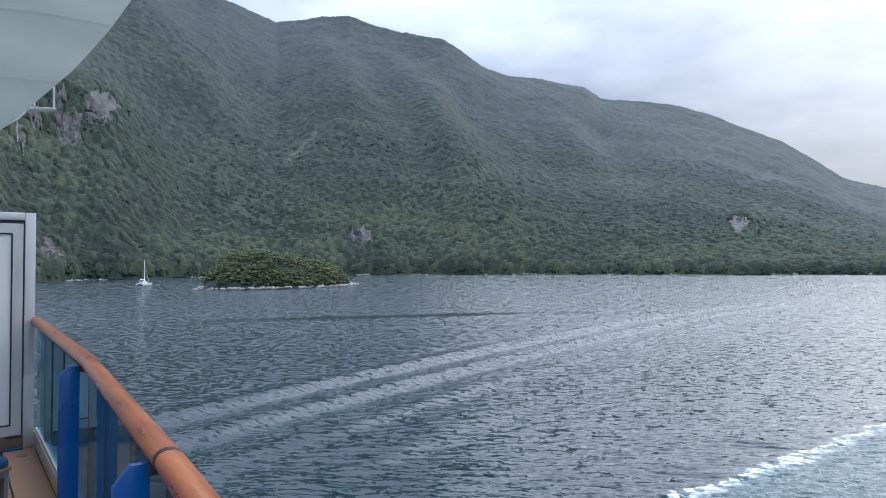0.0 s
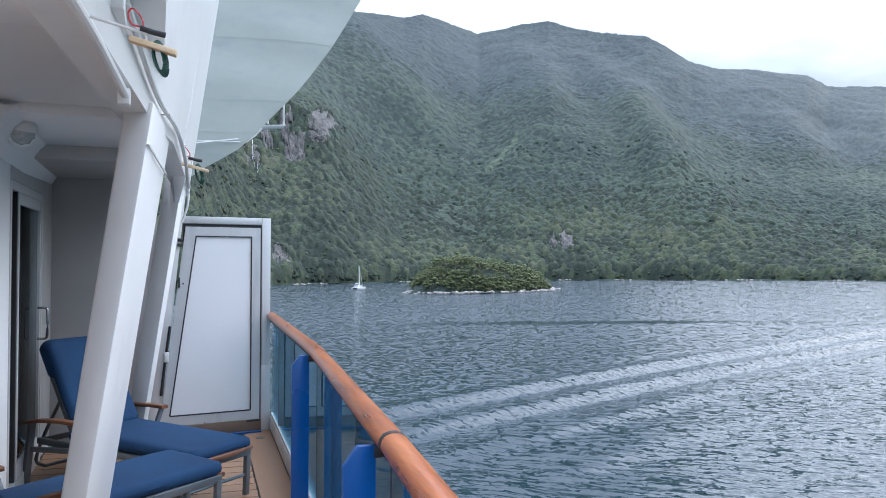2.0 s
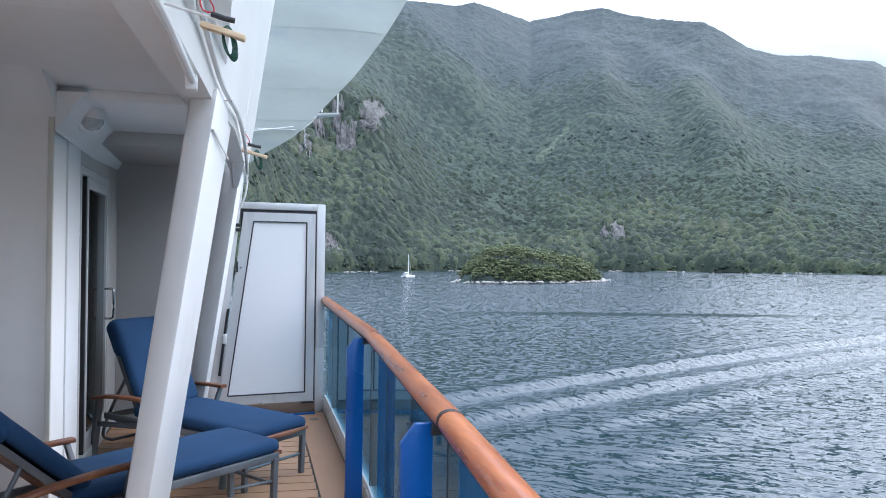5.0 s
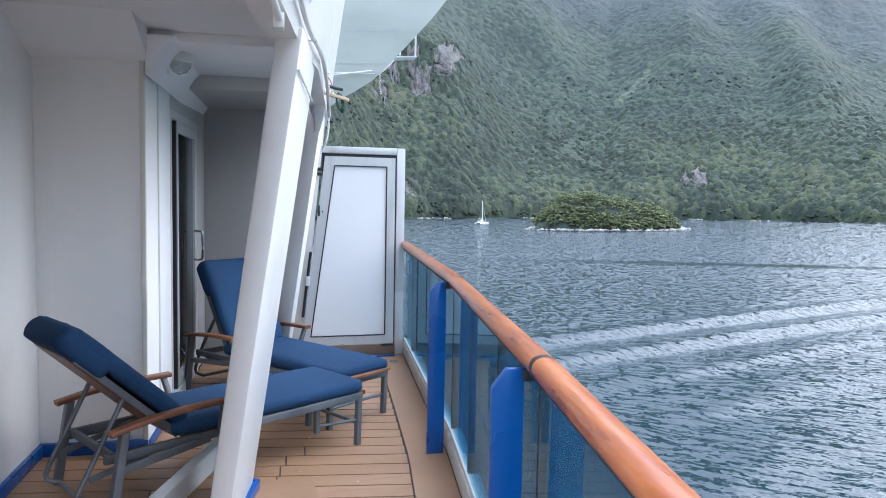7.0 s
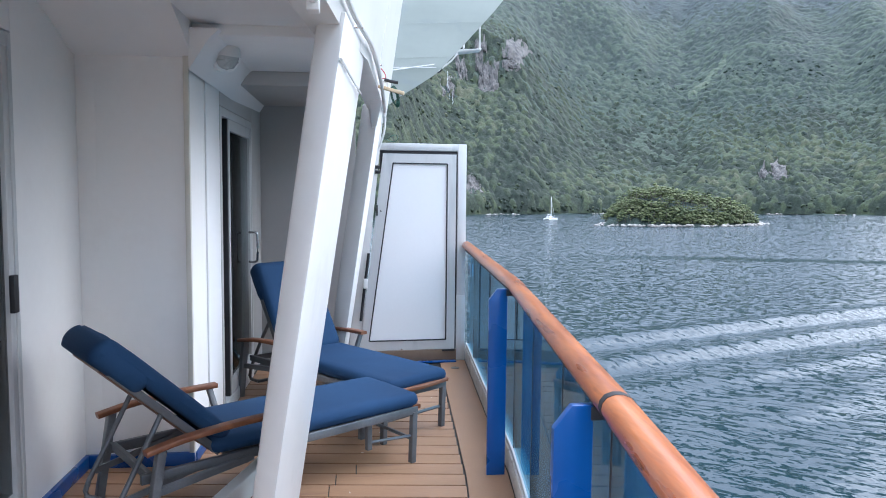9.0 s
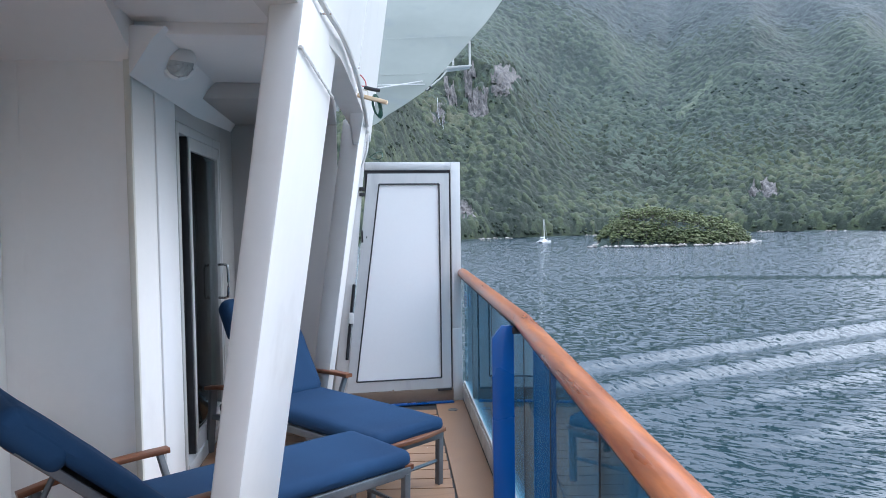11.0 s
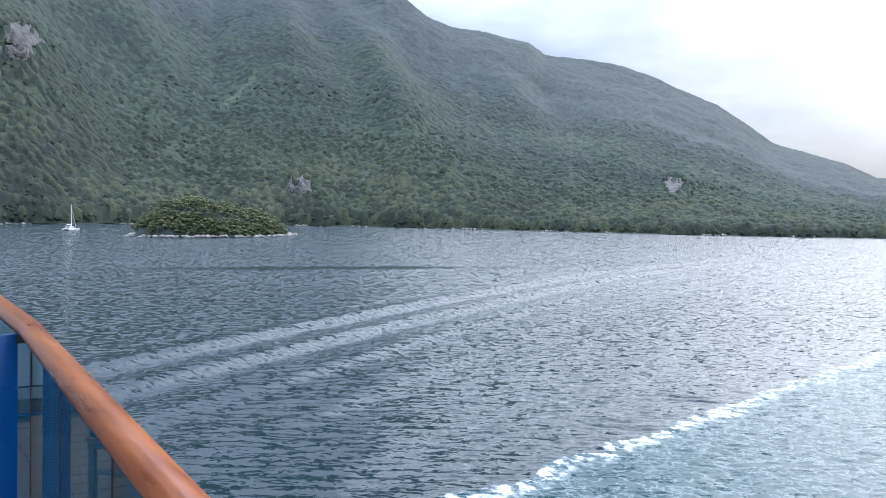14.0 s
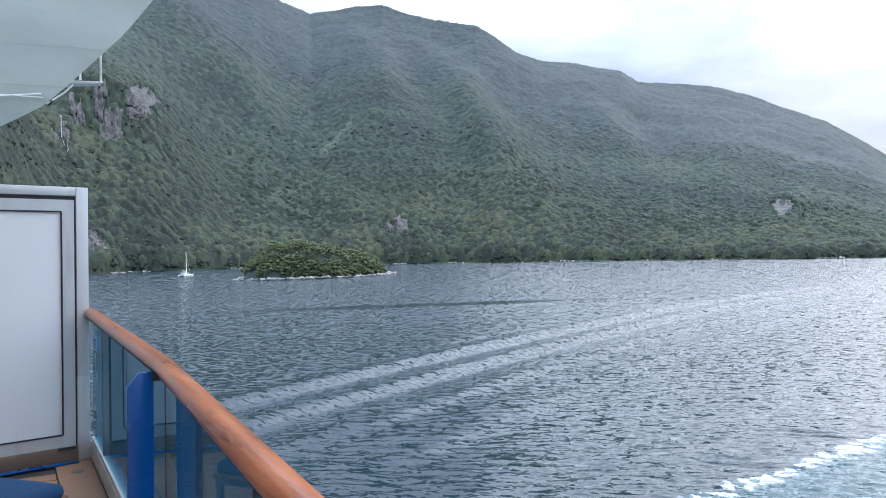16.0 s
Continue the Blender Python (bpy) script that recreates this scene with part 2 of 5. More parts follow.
def glass_material(name, tint, gloss=(1, 1, 1), rough=0.0, haze=0.0):
    m = bpy.data.materials.new(name)
    m.use_nodes = True
    n, l = m.node_tree.nodes, m.node_tree.links
    n.clear()
    o, mix = n.new("ShaderNodeOutputMaterial"), n.new("ShaderNodeMixShader")
    tr, gl, fr = n.new("ShaderNodeBsdfTransparent"), n.new("ShaderNodeBsdfGlossy"), n.new("ShaderNodeFresnel")
    tr.inputs[0].default_value = (*tint, 1)
    gl.inputs["Roughness"].default_value = rough
    gl.inputs["Color"].default_value = (*gloss, 1)
    fr.inputs["IOR"].default_value = 1.22
    l.new(fr.outputs[0], mix.inputs[0]); l.new(tr.outputs[0], mix.inputs[1]); l.new(gl.outputs[0], mix.inputs[2])
    last = mix.outputs[0]
    # diffuse film in the tint colour, added to lighten panes that look too dark
    if haze:
        df, hz = n.new("ShaderNodeBsdfDiffuse"), n.new("ShaderNodeMixShader")
        df.inputs[0].default_value = (*tint, 1)
        hn, hr_ = n.new("ShaderNodeTexNoise"), n.new("ShaderNodeMapRange")
        hn.inputs["Scale"].default_value, hn.inputs["Detail"].default_value = 3.0, 6.0
        hr_.inputs["To Min"].default_value, hr_.inputs["To Max"].default_value = haze * 0.7, haze * 1.3
        l.new(hn.outputs["Fac"], hr_.inputs["Value"]); l.new(hr_.outputs[0], hz.inputs[0])
        l.new(last, hz.inputs[1]); l.new(df.outputs[0], hz.inputs[2])
        last = hz.outputs[0]
    l.new(last, o.inputs[0])
    return m


GLASS = glass_material("tinted_balustrade_glass", (0.40, 0.64, 0.76), (0.55, 0.74, 0.84), 0.0, 0.05)
DOORGLASS = glass_material("door_glass", (0.42, 0.45, 0.45), (0.6, 0.62, 0.62))


def water_material():
    """Sea water with wind ripples; a churned, foam-veined wake lies south of y = 29."""
    m = bpy.data.materials.new("fjord_water")
    m.use_nodes = True
    n, l = m.node_tree.nodes, m.node_tree.links
    b = n["Principled BSDF"]
    co = n.new("ShaderNodeTexCoord")

    def swell(along_m, across_m, turn, detail=3.0, rough=0.5):
        """Noise drawn out along its crests; lengths in metres, turn is the bearing the waves run to."""
        mp = n.new("ShaderNodeMapping"); mp.vector_type = "TEXTURE"
        mp.inputs["Scale"].default_value, mp.inputs["Rotation"].default_value = (along_m, across_m, 10.0), (0, 0, radians(-turn))
        l.new(co.outputs["Object"], mp.inputs["Vector"])
        t = n.new("ShaderNodeTexNoise")
        t.inputs["Scale"].default_value, t.inputs["Detail"].default_value, t.inputs["Roughness"].default_value = 1.0, detail, rough
        l.new(mp.outputs[0], t.inputs["Vector"])
        return t.outputs["Fac"]

    def noise_at(scale, detail, sx, sy, turn, rough=0.5):
        mp = n.new("ShaderNodeMapping")
        mp.inputs["Scale"].default_value, mp.inputs["Rotation"].default_value = (sx, sy, 1), (0, 0, radians(turn))
        l.new(co.outputs["Object"], mp.inputs["Vector"])
        t = n.new("ShaderNodeTexNoise")
        t.inputs["Scale"].default_value, t.inputs["Detail"].default_value, t.inputs["Roughness"].default_value = scale, detail, rough
        l.new(mp.outputs[0], t.inputs["Vector"])
        return t.outputs["Fac"]

    def calc(op, a, c, d=None):
        k = n.new("ShaderNodeMath"); k.operation = op
        for i, v in enumerate((a, c, d)):
            if v is None:
                continue
            if isinstance(v, (int, float)):
                k.inputs[i].default_value = v
            else:
                l.new(v, k.inputs[i])
        return k.outputs[0]

    sep = n.new("ShaderNodeSeparateXYZ"); l.new(co.outputs["Object"], sep.inputs[0])
    scallop = noise_at(0.16, 2.0, 1.0, 0.6, 0)
    ragged = noise_at(0.9, 5.0, 1.0, 1.0, 0, 0.6)
    edge = calc("MULTIPLY_ADD", scallop, 6.0, 26.0)
    edge = calc("MULTIPLY_ADD", ragged, 1.6, edge)
    depth = calc("SUBTRACT", edge, sep.outputs["Y"])            # metres inside the wake
    inside = n.new("ShaderNodeMapRange")
    inside.inputs["From Min"].default_value, inside.inputs["From Max"].default_value = -0.1, 0.5
    aside = n.new("ShaderNodeMapRange"); aside.inputs["From Min"].default_value, aside.inputs["From Max"].default_value = 12.0, 20.0
    l.new(sep.outputs["X"], aside.inputs["Value"])
    depth = calc("MULTIPLY", depth, aside.outputs[0])
    l.new(depth, inside.inputs["Value"])
    rim = n.new("ShaderNodeMapRange")
    rim.inputs["From Min"].default_value, rim.inputs["From Max"].default_value = 2.8, 0.2
    l.new(depth, rim.inputs["Value"])
    lace = noise_at(0.55, 6.0, 1.0, 0.8, 20, 0.62)
    ridge = calc("ABSOLUTE", calc("SUBTRACT", lace, 0.5), 0)
    veins = n.new("ShaderNodeMapRange")
    veins.inputs["From Min"].default_value, veins.inputs["From Max"].default_value = 0.035, 0.0
    l.new(ridge, veins.inputs["Value"])
    speck = n.new("ShaderNodeMapRange")
    speck.inputs["From Min"].default_value, speck.inputs["From Max"].default_value = 0.45, 0.60
    l.new(noise_at(1.1, 6.0, 1.0, 0.7, 10, 0.65), speck.inputs["Value"])
    rimf = calc("MULTIPLY", rim.outputs[0], speck.outputs[0])
    rimf = calc("MULTIPLY", rimf, 1.6)
    foam = calc("MAXIMUM", rimf, calc("MULTIPLY", veins.outputs[0], 0.2))
    foam = calc("MINIMUM", calc("MULTIPLY", foam, inside.outputs[0]), 1.0)
    c1 = n.new("ShaderNodeMixRGB")
    c1.inputs[1].default_value, c1.inputs[2].default_value = (0.004, 0.018, 0.025, 1), (0.022, 0.066, 0.074, 1)
    l.new(calc("MULTIPLY", inside.outputs[0], 0.8), c1.inputs[0])
    c2 = n.new("ShaderNodeMixRGB"); c2.inputs[2].default_value = (0.68, 0.72, 0.73, 1)
    l.new(foam, c2.inputs[0]); l.new(c1.outputs[0], c2.inputs[1]); l.new(c2.outputs[0], b.inputs["Base Color"])
    away = n.new("ShaderNodeVectorMath"); away.operation = "LENGTH"
    l.new(co.outputs["Object"], away.inputs[0])
    ruffle = n.new("ShaderNodeMapRange")
    for k_, v_ in (("From Min", 60.0), ("From Max", 400.0), ("To Min", 0.025), ("To Max", 0.08)):
        ruffle.inputs[k_].default_value = v_
    l.new(away.outputs["Value"], ruffle.inputs["Value"])
    rg = calc("MULTIPLY_ADD", foam, 0.45, ruffle.outputs[0])
    l.new(rg, b.inputs["Roughness"])
    b.inputs["IOR"].default_value = 1.42
    l.new(calc("MULTIPLY_ADD", inside.outputs[0], -0.28, 0.5), b.inputs["Specular IOR Level"])
    def reach(near, far):
        k = n.new("ShaderNodeMapRange"); k.inputs["From Min"].default_value, k.inputs["From Max"].default_value = near, far
        l.new(away.outputs["Value"], k.inputs["Value"])
        return k.outputs[0]

    # wind-sea slopes: short crests close by, longer groups farther off, sized for the camera's view
    # far normals lean towards the ship, so its view mirrors higher, brighter sky
    lean_in = calc("MULTIPLY", reach(40.0, 260.0), -0.15)
    flat = n.new("ShaderNodeVectorMath"); flat.operation = "NORMALIZE"; l.new(co.outputs["Object"], flat.inputs[0])
    fs = n.new("ShaderNodeSeparateXYZ"); l.new(flat.outputs[0], fs.inputs[0])
    tilt = [calc("MULTIPLY", fs.outputs["X"], lean_in), calc("MULTIPLY", fs.outputs["Y"], lean_in)]
    for length, deep, turn, amp, near, far in ((0.6, 0.22, 40, 0.95, 0.0, 1.0), (1.4, 0.5, 48, 0.95, 0.0, 1.0), (2.8, 0.95, 36, 0.75, 0.0, 1.0),
                                               (1.2, 1.2, 36, 1.05, 50.0, 130.0), (2.0, 2.6, 44, 1.25, 130.0, 300.0), (4.2, 6.0, 38, 1.35, 280.0, 520.0), (11.0, 16.0, 40, 1.35, 450.0, 800.0)):
        w = calc("SUBTRACT", swell(length, deep, turn, 3.0, 0.55), 0.5)
        w = calc("MULTIPLY", calc("MULTIPLY", w, reach(near, far)), amp)
        tilt = [calc("MULTIPLY_ADD", w, f, t0) for f, t0 in zip((math.sin(radians(turn)), math.cos(radians(turn))), tilt)]
    # ripples are flattened in a band across the fjord to draw a darker line
    off = calc("ADD", calc("MULTIPLY_ADD", sep.outputs["X"], 0.42, sep.outputs["Y"]), -264.0)
    off = calc("ABSOLUTE", calc("MULTIPLY_ADD", calc("SUBTRACT", noise_at(0.05, 3.0, 1.0, 1.0, 0), 0.5), 14.0, off), 0)
    flat_band = 1.0
    for src, lo, hi in ((off, 20.0, 8.0), (sep.outputs["X"], 55.0, 120.0), (sep.outputs["X"], 270.0, 170.0)):
        k = n.new("ShaderNodeMapRange"); k.inputs["From Min"].default_value, k.inputs["From Max"].default_value = lo, hi
        l.new(src, k.inputs["Value"])
        flat_band = calc("MULTIPLY", k.outputs[0], flat_band)
    still = calc("MULTIPLY_ADD", flat_band, -0.62, 1.0)
    tilt = [calc("MULTIPLY", t0, still) for t0 in tilt]
    lean = n.new("ShaderNodeCombineXYZ"); l.new(tilt[0], lean.inputs[0]); l.new(tilt[1], lean.inputs[1])
    geo = n.new("ShaderNodeNewGeometry")
    tip = n.new("ShaderNodeVectorMath"); l.new(geo.outputs["Normal"], tip.inputs[0]); l.new(lean.outputs[0], tip.inputs[1])
    unit = n.new("ShaderNodeVectorMath"); unit.operation = "NORMALIZE"
    l.new(tip.outputs[0], unit.inputs[0]); l.new(unit.outputs[0], b.inputs["Normal"])
    return m


WATER = water_material()

# ---- helpers for building ----
# the ship is tilted and turned to fit the camera's view of rail, horizon and land: all ship things are laid out level
# and set through this pose
TILT_X, TILT_Y = radians(-0.7325), radians(0.4045)
SHIP = Matrix(((1, 0, TILT_Y, 0), (0, 1, TILT_X, 0), (-TILT_Y, -TILT_X, 1, 0), (0, 0, 0, 1)))
SHIP = pose(0, 0, 0, 0, 0, -0.43) @ SHIP.to_quaternion().to_matrix().to_4x4()


def shade(me, angle=35):
    me.polygons.foreach_set("use_smooth", [True] * len(me.polygons))
    me.set_sharp_from_angle(angle=radians(angle))


def to_mesh(name, bm, material, smooth=35):
    me = bpy.data.meshes.new(name)
    bmesh.ops.recalc_face_normals(bm, faces=bm.faces)
    bm.to_mesh(me)
    bm.free()
    me.materials.append(material)
    if smooth:
        shade(me, smooth)
    return me


def thing(name, label, category, m=None, group="", kind="", ship=True):
    ob = new(name)
    ob.empty_display_size = 0.1
    ob.matrix_world = (SHIP if ship else Matrix()) @ (m or Matrix())
    return tagged(ob, label, category, group, kind)


def part(name, bm, material, parent, label="", smooth=35):
    ob = new(name, bm if isinstance(bm, bpy.types.Mesh) else to_mesh(name, bm, material, smooth))
    ob.parent = parent
    if label:
        tagged(ob, label)
    return ob


def solid(name, bm, material, label, category, m=None, kind="", ship=True, group=""):
    ob = new(name, bm if isinstance(bm, bpy.types.Mesh) else to_mesh(name, bm, material))
    ob.matrix_world = (SHIP if ship else Matrix()) @ (m or Matrix())
    return tagged(ob, label, category, group, kind)


def add_box(bm, x0, x1, y0, y1, z0, z1, bevel=0.0, m=None):
    vs = bmesh.ops.create_cube(bm, size=1.0)["verts"]
    bmesh.ops.scale(bm, vec=(x1 - x0, y1 - y0, z1 - z0), verts=vs)
    bmesh.ops.translate(bm, vec=((x0 + x1) / 2, (y0 + y1) / 2, (z0 + z1) / 2), verts=vs)
    if bevel:
        es = list({e for v in vs for e in v.link_edges})
        r = bmesh.ops.bevel(bm, geom=es, offset=bevel, segments=2, affect="EDGES", profile=0.5)
        vs = list({v for f in r["faces"] for v in f.verts} | {v for v in vs if v.is_valid})
    if m is not None:
        bmesh.ops.transform(bm, matrix=m, verts=vs)
    return vs


def box(x0, x1, y0, y1, z0, z1, bevel=0.0, m=None):
    bm = bmesh.new()
    add_box(bm, x0, x1, y0, y1, z0, z1, bevel, m)
    return bm


def hexa(lower, upper, bevel=0.0):
    """A block between two quads given as four (x, y, z) each, in the same turn."""
    bm = bmesh.new()
    a, b = [bm.verts.new(p) for p in lower], [bm.verts.new(p) for p in upper]
    bm.faces.new(a[::-1]); bm.faces.new(b)
    for i in range(len(a)):
        j = (i + 1) % len(a)
        bm.faces.new((a[i], a[j], b[j], b[i]))
    if bevel:
        bmesh.ops.bevel(bm, geom=list(bm.edges), offset=bevel, segments=2, affect="EDGES", profile=0.5)
    return bm


def plate(points, y0, y1, bevel=0.0):
    """A flat plate with the outline points (x, z), from y0 to y1."""
    return hexa([(x, y0, z) for x, z in points], [(x, y1, z) for x, z in points], bevel)


def sweep(profile, path, up=(0, 0, 1), closed=True, cap=True, bm=None):
    """Carries a profile of (side, up) points along a path."""
    bm = bm or bmesh.new()
    path = [Vector(p) for p in path]
    rings = []
    for i, p in enumerate(path):
        d = (path[min(i + 1, len(path) - 1)] - path[max(i - 1, 0)]).normalized()
        u = Vector(up)
        s = d.cross(u)
        if s.length < 1e-4:
            s = d.cross(Vector((1, 0, 0)))
        s.normalize()
        u = s.cross(d)
        rings.append([bm.verts.new(p + s * a + u * b) for a, b in profile])
    k = len(profile)
    for r0, r1 in zip(rings, rings[1:]):
        for i in range(k if closed else k - 1):
            bm.faces.new((r0[i], r0[(i + 1) % k], r1[(i + 1) % k], r1[i]))
    if cap and closed:
        bm.faces.new(rings[0][::-1]); bm.faces.new(rings[-1])
    return bm


def circle(r, k=10):
    return [(r * math.cos(2 * math.pi * i / k), r * math.sin(2 * math.pi * i / k)) for i in range(k)]


def tube(path, r, k=10, bm=None):
    return sweep(circle(r, k), path, bm=bm)


def rect(w, h, r=0.0):
    w, h = w / 2, h / 2
    if not r:
        return [(-w, -h), (w, -h), (w, h), (-w, h)]
    out = []
    for cx, cy, a0 in ((w - r, -h + r, -90), (w - r, h - r, 0), (-w + r, h - r, 90), (-w + r, -h + r, 180)):
        for s in range(4):
            a = radians(a0 + 30 * s)
            out.append((cx + r * math.cos(a), cy + r * math.sin(a)))
    return out


def curve_path(points, per=6):
    """A smooth path through points."""
    P = [Vector(p) for p in points]
    P = [2 * P[0] - P[1]] + P + [2 * P[-1] - P[-2]]
    out = []
    for i in range(1, len(P) - 2):
        a, b, c, d = P[i - 1:i + 3]
        for s in range(per):
            t = s / per
            out.append(0.5 * ((2 * b) + (c - a) * t + (2 * a - 5 * b + 4 * c - d) * t * t + (3 * b - a - 3 * c + d) * t ** 3))
    return out + [P[-2]]


def lerp_table(table, x):
    return float(np.interp(x, [a for a, _ in table], [b for _, b in table]))


def mesh_np(name, verts, faces, material, smooth=True):
    """A mesh from arrays of vertices (n, 3) and triangles or quads (m, k)."""
    me = bpy.data.meshes.new(name)
    verts, faces = np.asarray(verts, np.float32), np.asarray(faces, np.int32)
    k = faces.shape[1]
    me.vertices.add(len(verts)); me.vertices.foreach_set("co", verts.ravel())
    me.loops.add(faces.size); me.loops.foreach_set("vertex_index", faces.ravel())
    me.polygons.add(len(faces))
    me.polygons.foreach_set("loop_start", np.arange(0, faces.size, k, dtype=np.int32))
    me.polygons.foreach_set("use_smooth", np.full(len(faces), smooth))
    me.materials.append(material)
    me.update(calc_edges=True)
    me.validate()
    return me

# ---- sea ----
SEA_Z = -18.0
_lattice = np.random.RandomState(5).rand(256, 256)


def fbm(x, y, octaves=4):
    """Smooth fractal noise about zero, in numpy."""
    out, amp = np.zeros(np.broadcast(x, y).shape), 1.0
    for o in range(octaves):
        fx, fy = x * 2 ** o + 17.3 * o, y * 2 ** o + 5.1 * o
        ix, iy = np.floor(fx).astype(int), np.floor(fy).astype(int)
        tx, ty = fx - ix, fy - iy
        tx, ty = tx * tx * (3 - 2 * tx), ty * ty * (3 - 2 * ty)
        g = lambda a, b: _lattice[a % 256, b % 256]
        v = (g(ix, iy) * (1 - tx) + g(ix + 1, iy) * tx) * (1 - ty) + (g(ix, iy + 1) * (1 - tx) + g(ix + 1, iy + 1) * tx) * ty
        out += amp * (v - 0.5); amp *= 0.5
    return out




def sea_height(x, y):
    """Swell of the ship's own wake: a packet of long crests, and farther out a step shaped to look dark from the ship.
    """
    line = 77.5 + 0.415 * x - 0.00042 * x * x
    s = y - line
    front = np.exp(-np.clip(s - 2, 0, None) ** 2 / 18) * (0.35 + 0.65 * np.exp(-np.clip(-s - 10, 0, None) ** 2 / 260)) * np.exp(-np.clip(-s - 14, 0, None) / 30)
    along = np.clip((x - 2) / 22, 0, 1) * np.clip((430 - x) / 260, 0, 1)
    turn = 2 * math.pi * s / 12.6 + 1.2
    h = 0.44 * (np.sin(turn) + 0.34 * np.sin(2 * turn)) * front * along
    far = y - (264 - 0.42 * x)
    h += 0.9 * (1 - 1 / (1 + np.exp(-far / 4.5))) * np.exp(-(np.clip(-far, 0, None) / 60) ** 2) * np.clip((x - 50) / 70, 0, 1) * np.clip((265 - x) / 80, 0, 1)
    return h


def wind_waves(x, y, r, step):
    """Short wind sea as a sum of many small wave trains; trains too short for the sheet's step are left out."""
    rw = np.random.RandomState(3)
    h = np.zeros_like(x)
    for _ in range(90):
        lam = 0.8 * (3.2 / 0.8) ** rw.rand()
        a = radians(42 + 10 * rw.randn())
        k = 2 * math.pi / lam
        fade = np.clip((lam / step - 2.6) / 1.5, 0, 1) * np.clip((np.maximum(8 * step, 5.6) - lam) / (0.5 * lam), 0, 1)
        bend = (0.12 * lam) * np.sin((x * math.cos(a) - y * math.sin(a)) / (lam * 1.9) + rw.rand() * 6)
        h += 0.018 / k * fade * np.cos(k * (x * math.sin(a) + y * math.cos(a) + bend) + rw.rand() * 6.283)
    return h


# one sheet in rings round the ship, finest in the part of the fjord that the balcony looks on
saz = np.radians(np.concatenate([np.arange(-12, 80, 0.14), np.arange(80, 348, 6.0)]))
sr, r = [6.0, 14.0, 22.0], 24.0
while r < 5200:
    sr.append(r); r += max(0.22, 3.2e-5 * r * r) if r < 900 else 0.12 * r
sr = np.array(sr + [5300.0])
AZ, RR = np.meshgrid(saz, sr)
GX, GY = RR * np.sin(AZ) - 1.0, RR * np.cos(AZ) - 6.5
STEPS = np.maximum(np.gradient(sr)[:, None] * np.ones_like(AZ), RR * radians(0.14))
live = np.clip((np.degrees(AZ) + 12) / 2, 0, 1) * np.clip((80 - np.degrees(AZ)) / 2, 0, 1)
calm = 0.55 + 0.9 * np.clip(0.5 + 1.1 * fbm(GX / 70 + 3, GY / 70, 3), 0, 1)
in_wake = np.clip((27 - GY) / 6, 0, 1)
rough_wake = 0.06 * fbm(GX / 1.6, GY / 1.6, 3) * in_wake * np.clip((120 - RR) / 60, 0, 1)
HZ = (sea_height(GX, GY) + wind_waves(GX, GY, RR, STEPS) * calm * np.clip((170 - RR) / 80, 0, 1) * (1 - 0.5 * in_wake) + rough_wake) * live
verts = np.stack([GX, GY, SEA_Z + HZ], -1).reshape(-1, 3)
na, nr = len(saz), len(sr)
ii = np.arange(nr - 1)[:, None] * na + np.arange(na)[None]
nx = np.arange(nr - 1)[:, None] * na + (np.arange(na)[None] + 1) % na
quads = np.stack([ii, ii + na, nx + na, nx], -1).reshape(-1, 4)
cap = len(verts)
verts = np.concatenate([verts, [[-1.0, -6.5, SEA_Z]]])
quads = np.concatenate([quads, np.stack([np.full(na // 2, cap), np.arange(0, na - 1, 2)[:na // 2], (np.arange(0, na - 1, 2)[:na // 2] + 1), (np.arange(0, na - 1, 2)[:na // 2] + 2) % na], -1)])
sea = new("water", mesh_np("water", verts, quads, WATER))
tagged(sea, "dark rippled fjord water with a pale foaming wake", "water", kind="structure")

# ---- mountain across the fjord ----
SHORE = [(-70, 700), (-20, 680), (0, 700), (3, 720), (5.5, 830), (8, 850), (11, 900), (14, 940), (20, 1000), (30, 1040), (37, 1040), (45, 1000),
         (52, 970), (60, 965), (69, 1010), (76, 1120), (84, 1500), (92, 2300), (110, 2600)]
RIDGE_EL = [(-70, 12), (-25, 15), (-5, 18.5), (6, 19.6), (14.7, 19.4), (17.3, 19.2), (19.1, 19), (20.5, 19.25), (22.2, 18.75), (24.8, 17.85), (26.4, 18.05), (28.5, 18.4), (30.4, 18.55), (32.2, 17.95), (34.5, 17.45), (37.8, 16.95), (39, 16.2), (41, 14.8), (43, 14.15), (45.6, 13.8), (48.8, 13.05), (50.1, 12.15), (53.1, 11.8), (55.8, 11.3), (57.8, 10.55), (60.7, 9.2), (62.6, 8.35), (64.6, 6.95), (66.6, 5.4), (68.4, 4.85), (71.2, 3.9), (73, 2.95), (75, 2.7), (80, 2.2), (90, 1.6), (110, 3)]
RIDGE_R = [(-70, 1700), (-5, 1750), (15, 1850), (25, 2300), (40, 2200), (50, 2500), (65, 2700), (76, 3000), (92, 3600), (110, 3900)]
def tab(table, az):
    return np.interp(az, [a for a, _ in table], [b for _, b in table])


def shore_at(az):
    return tab(SHORE, az) + 14 * fbm(np.asarray(az, float) * 0.45, np.asarray(az, float) * 0 + 3.3, 4)


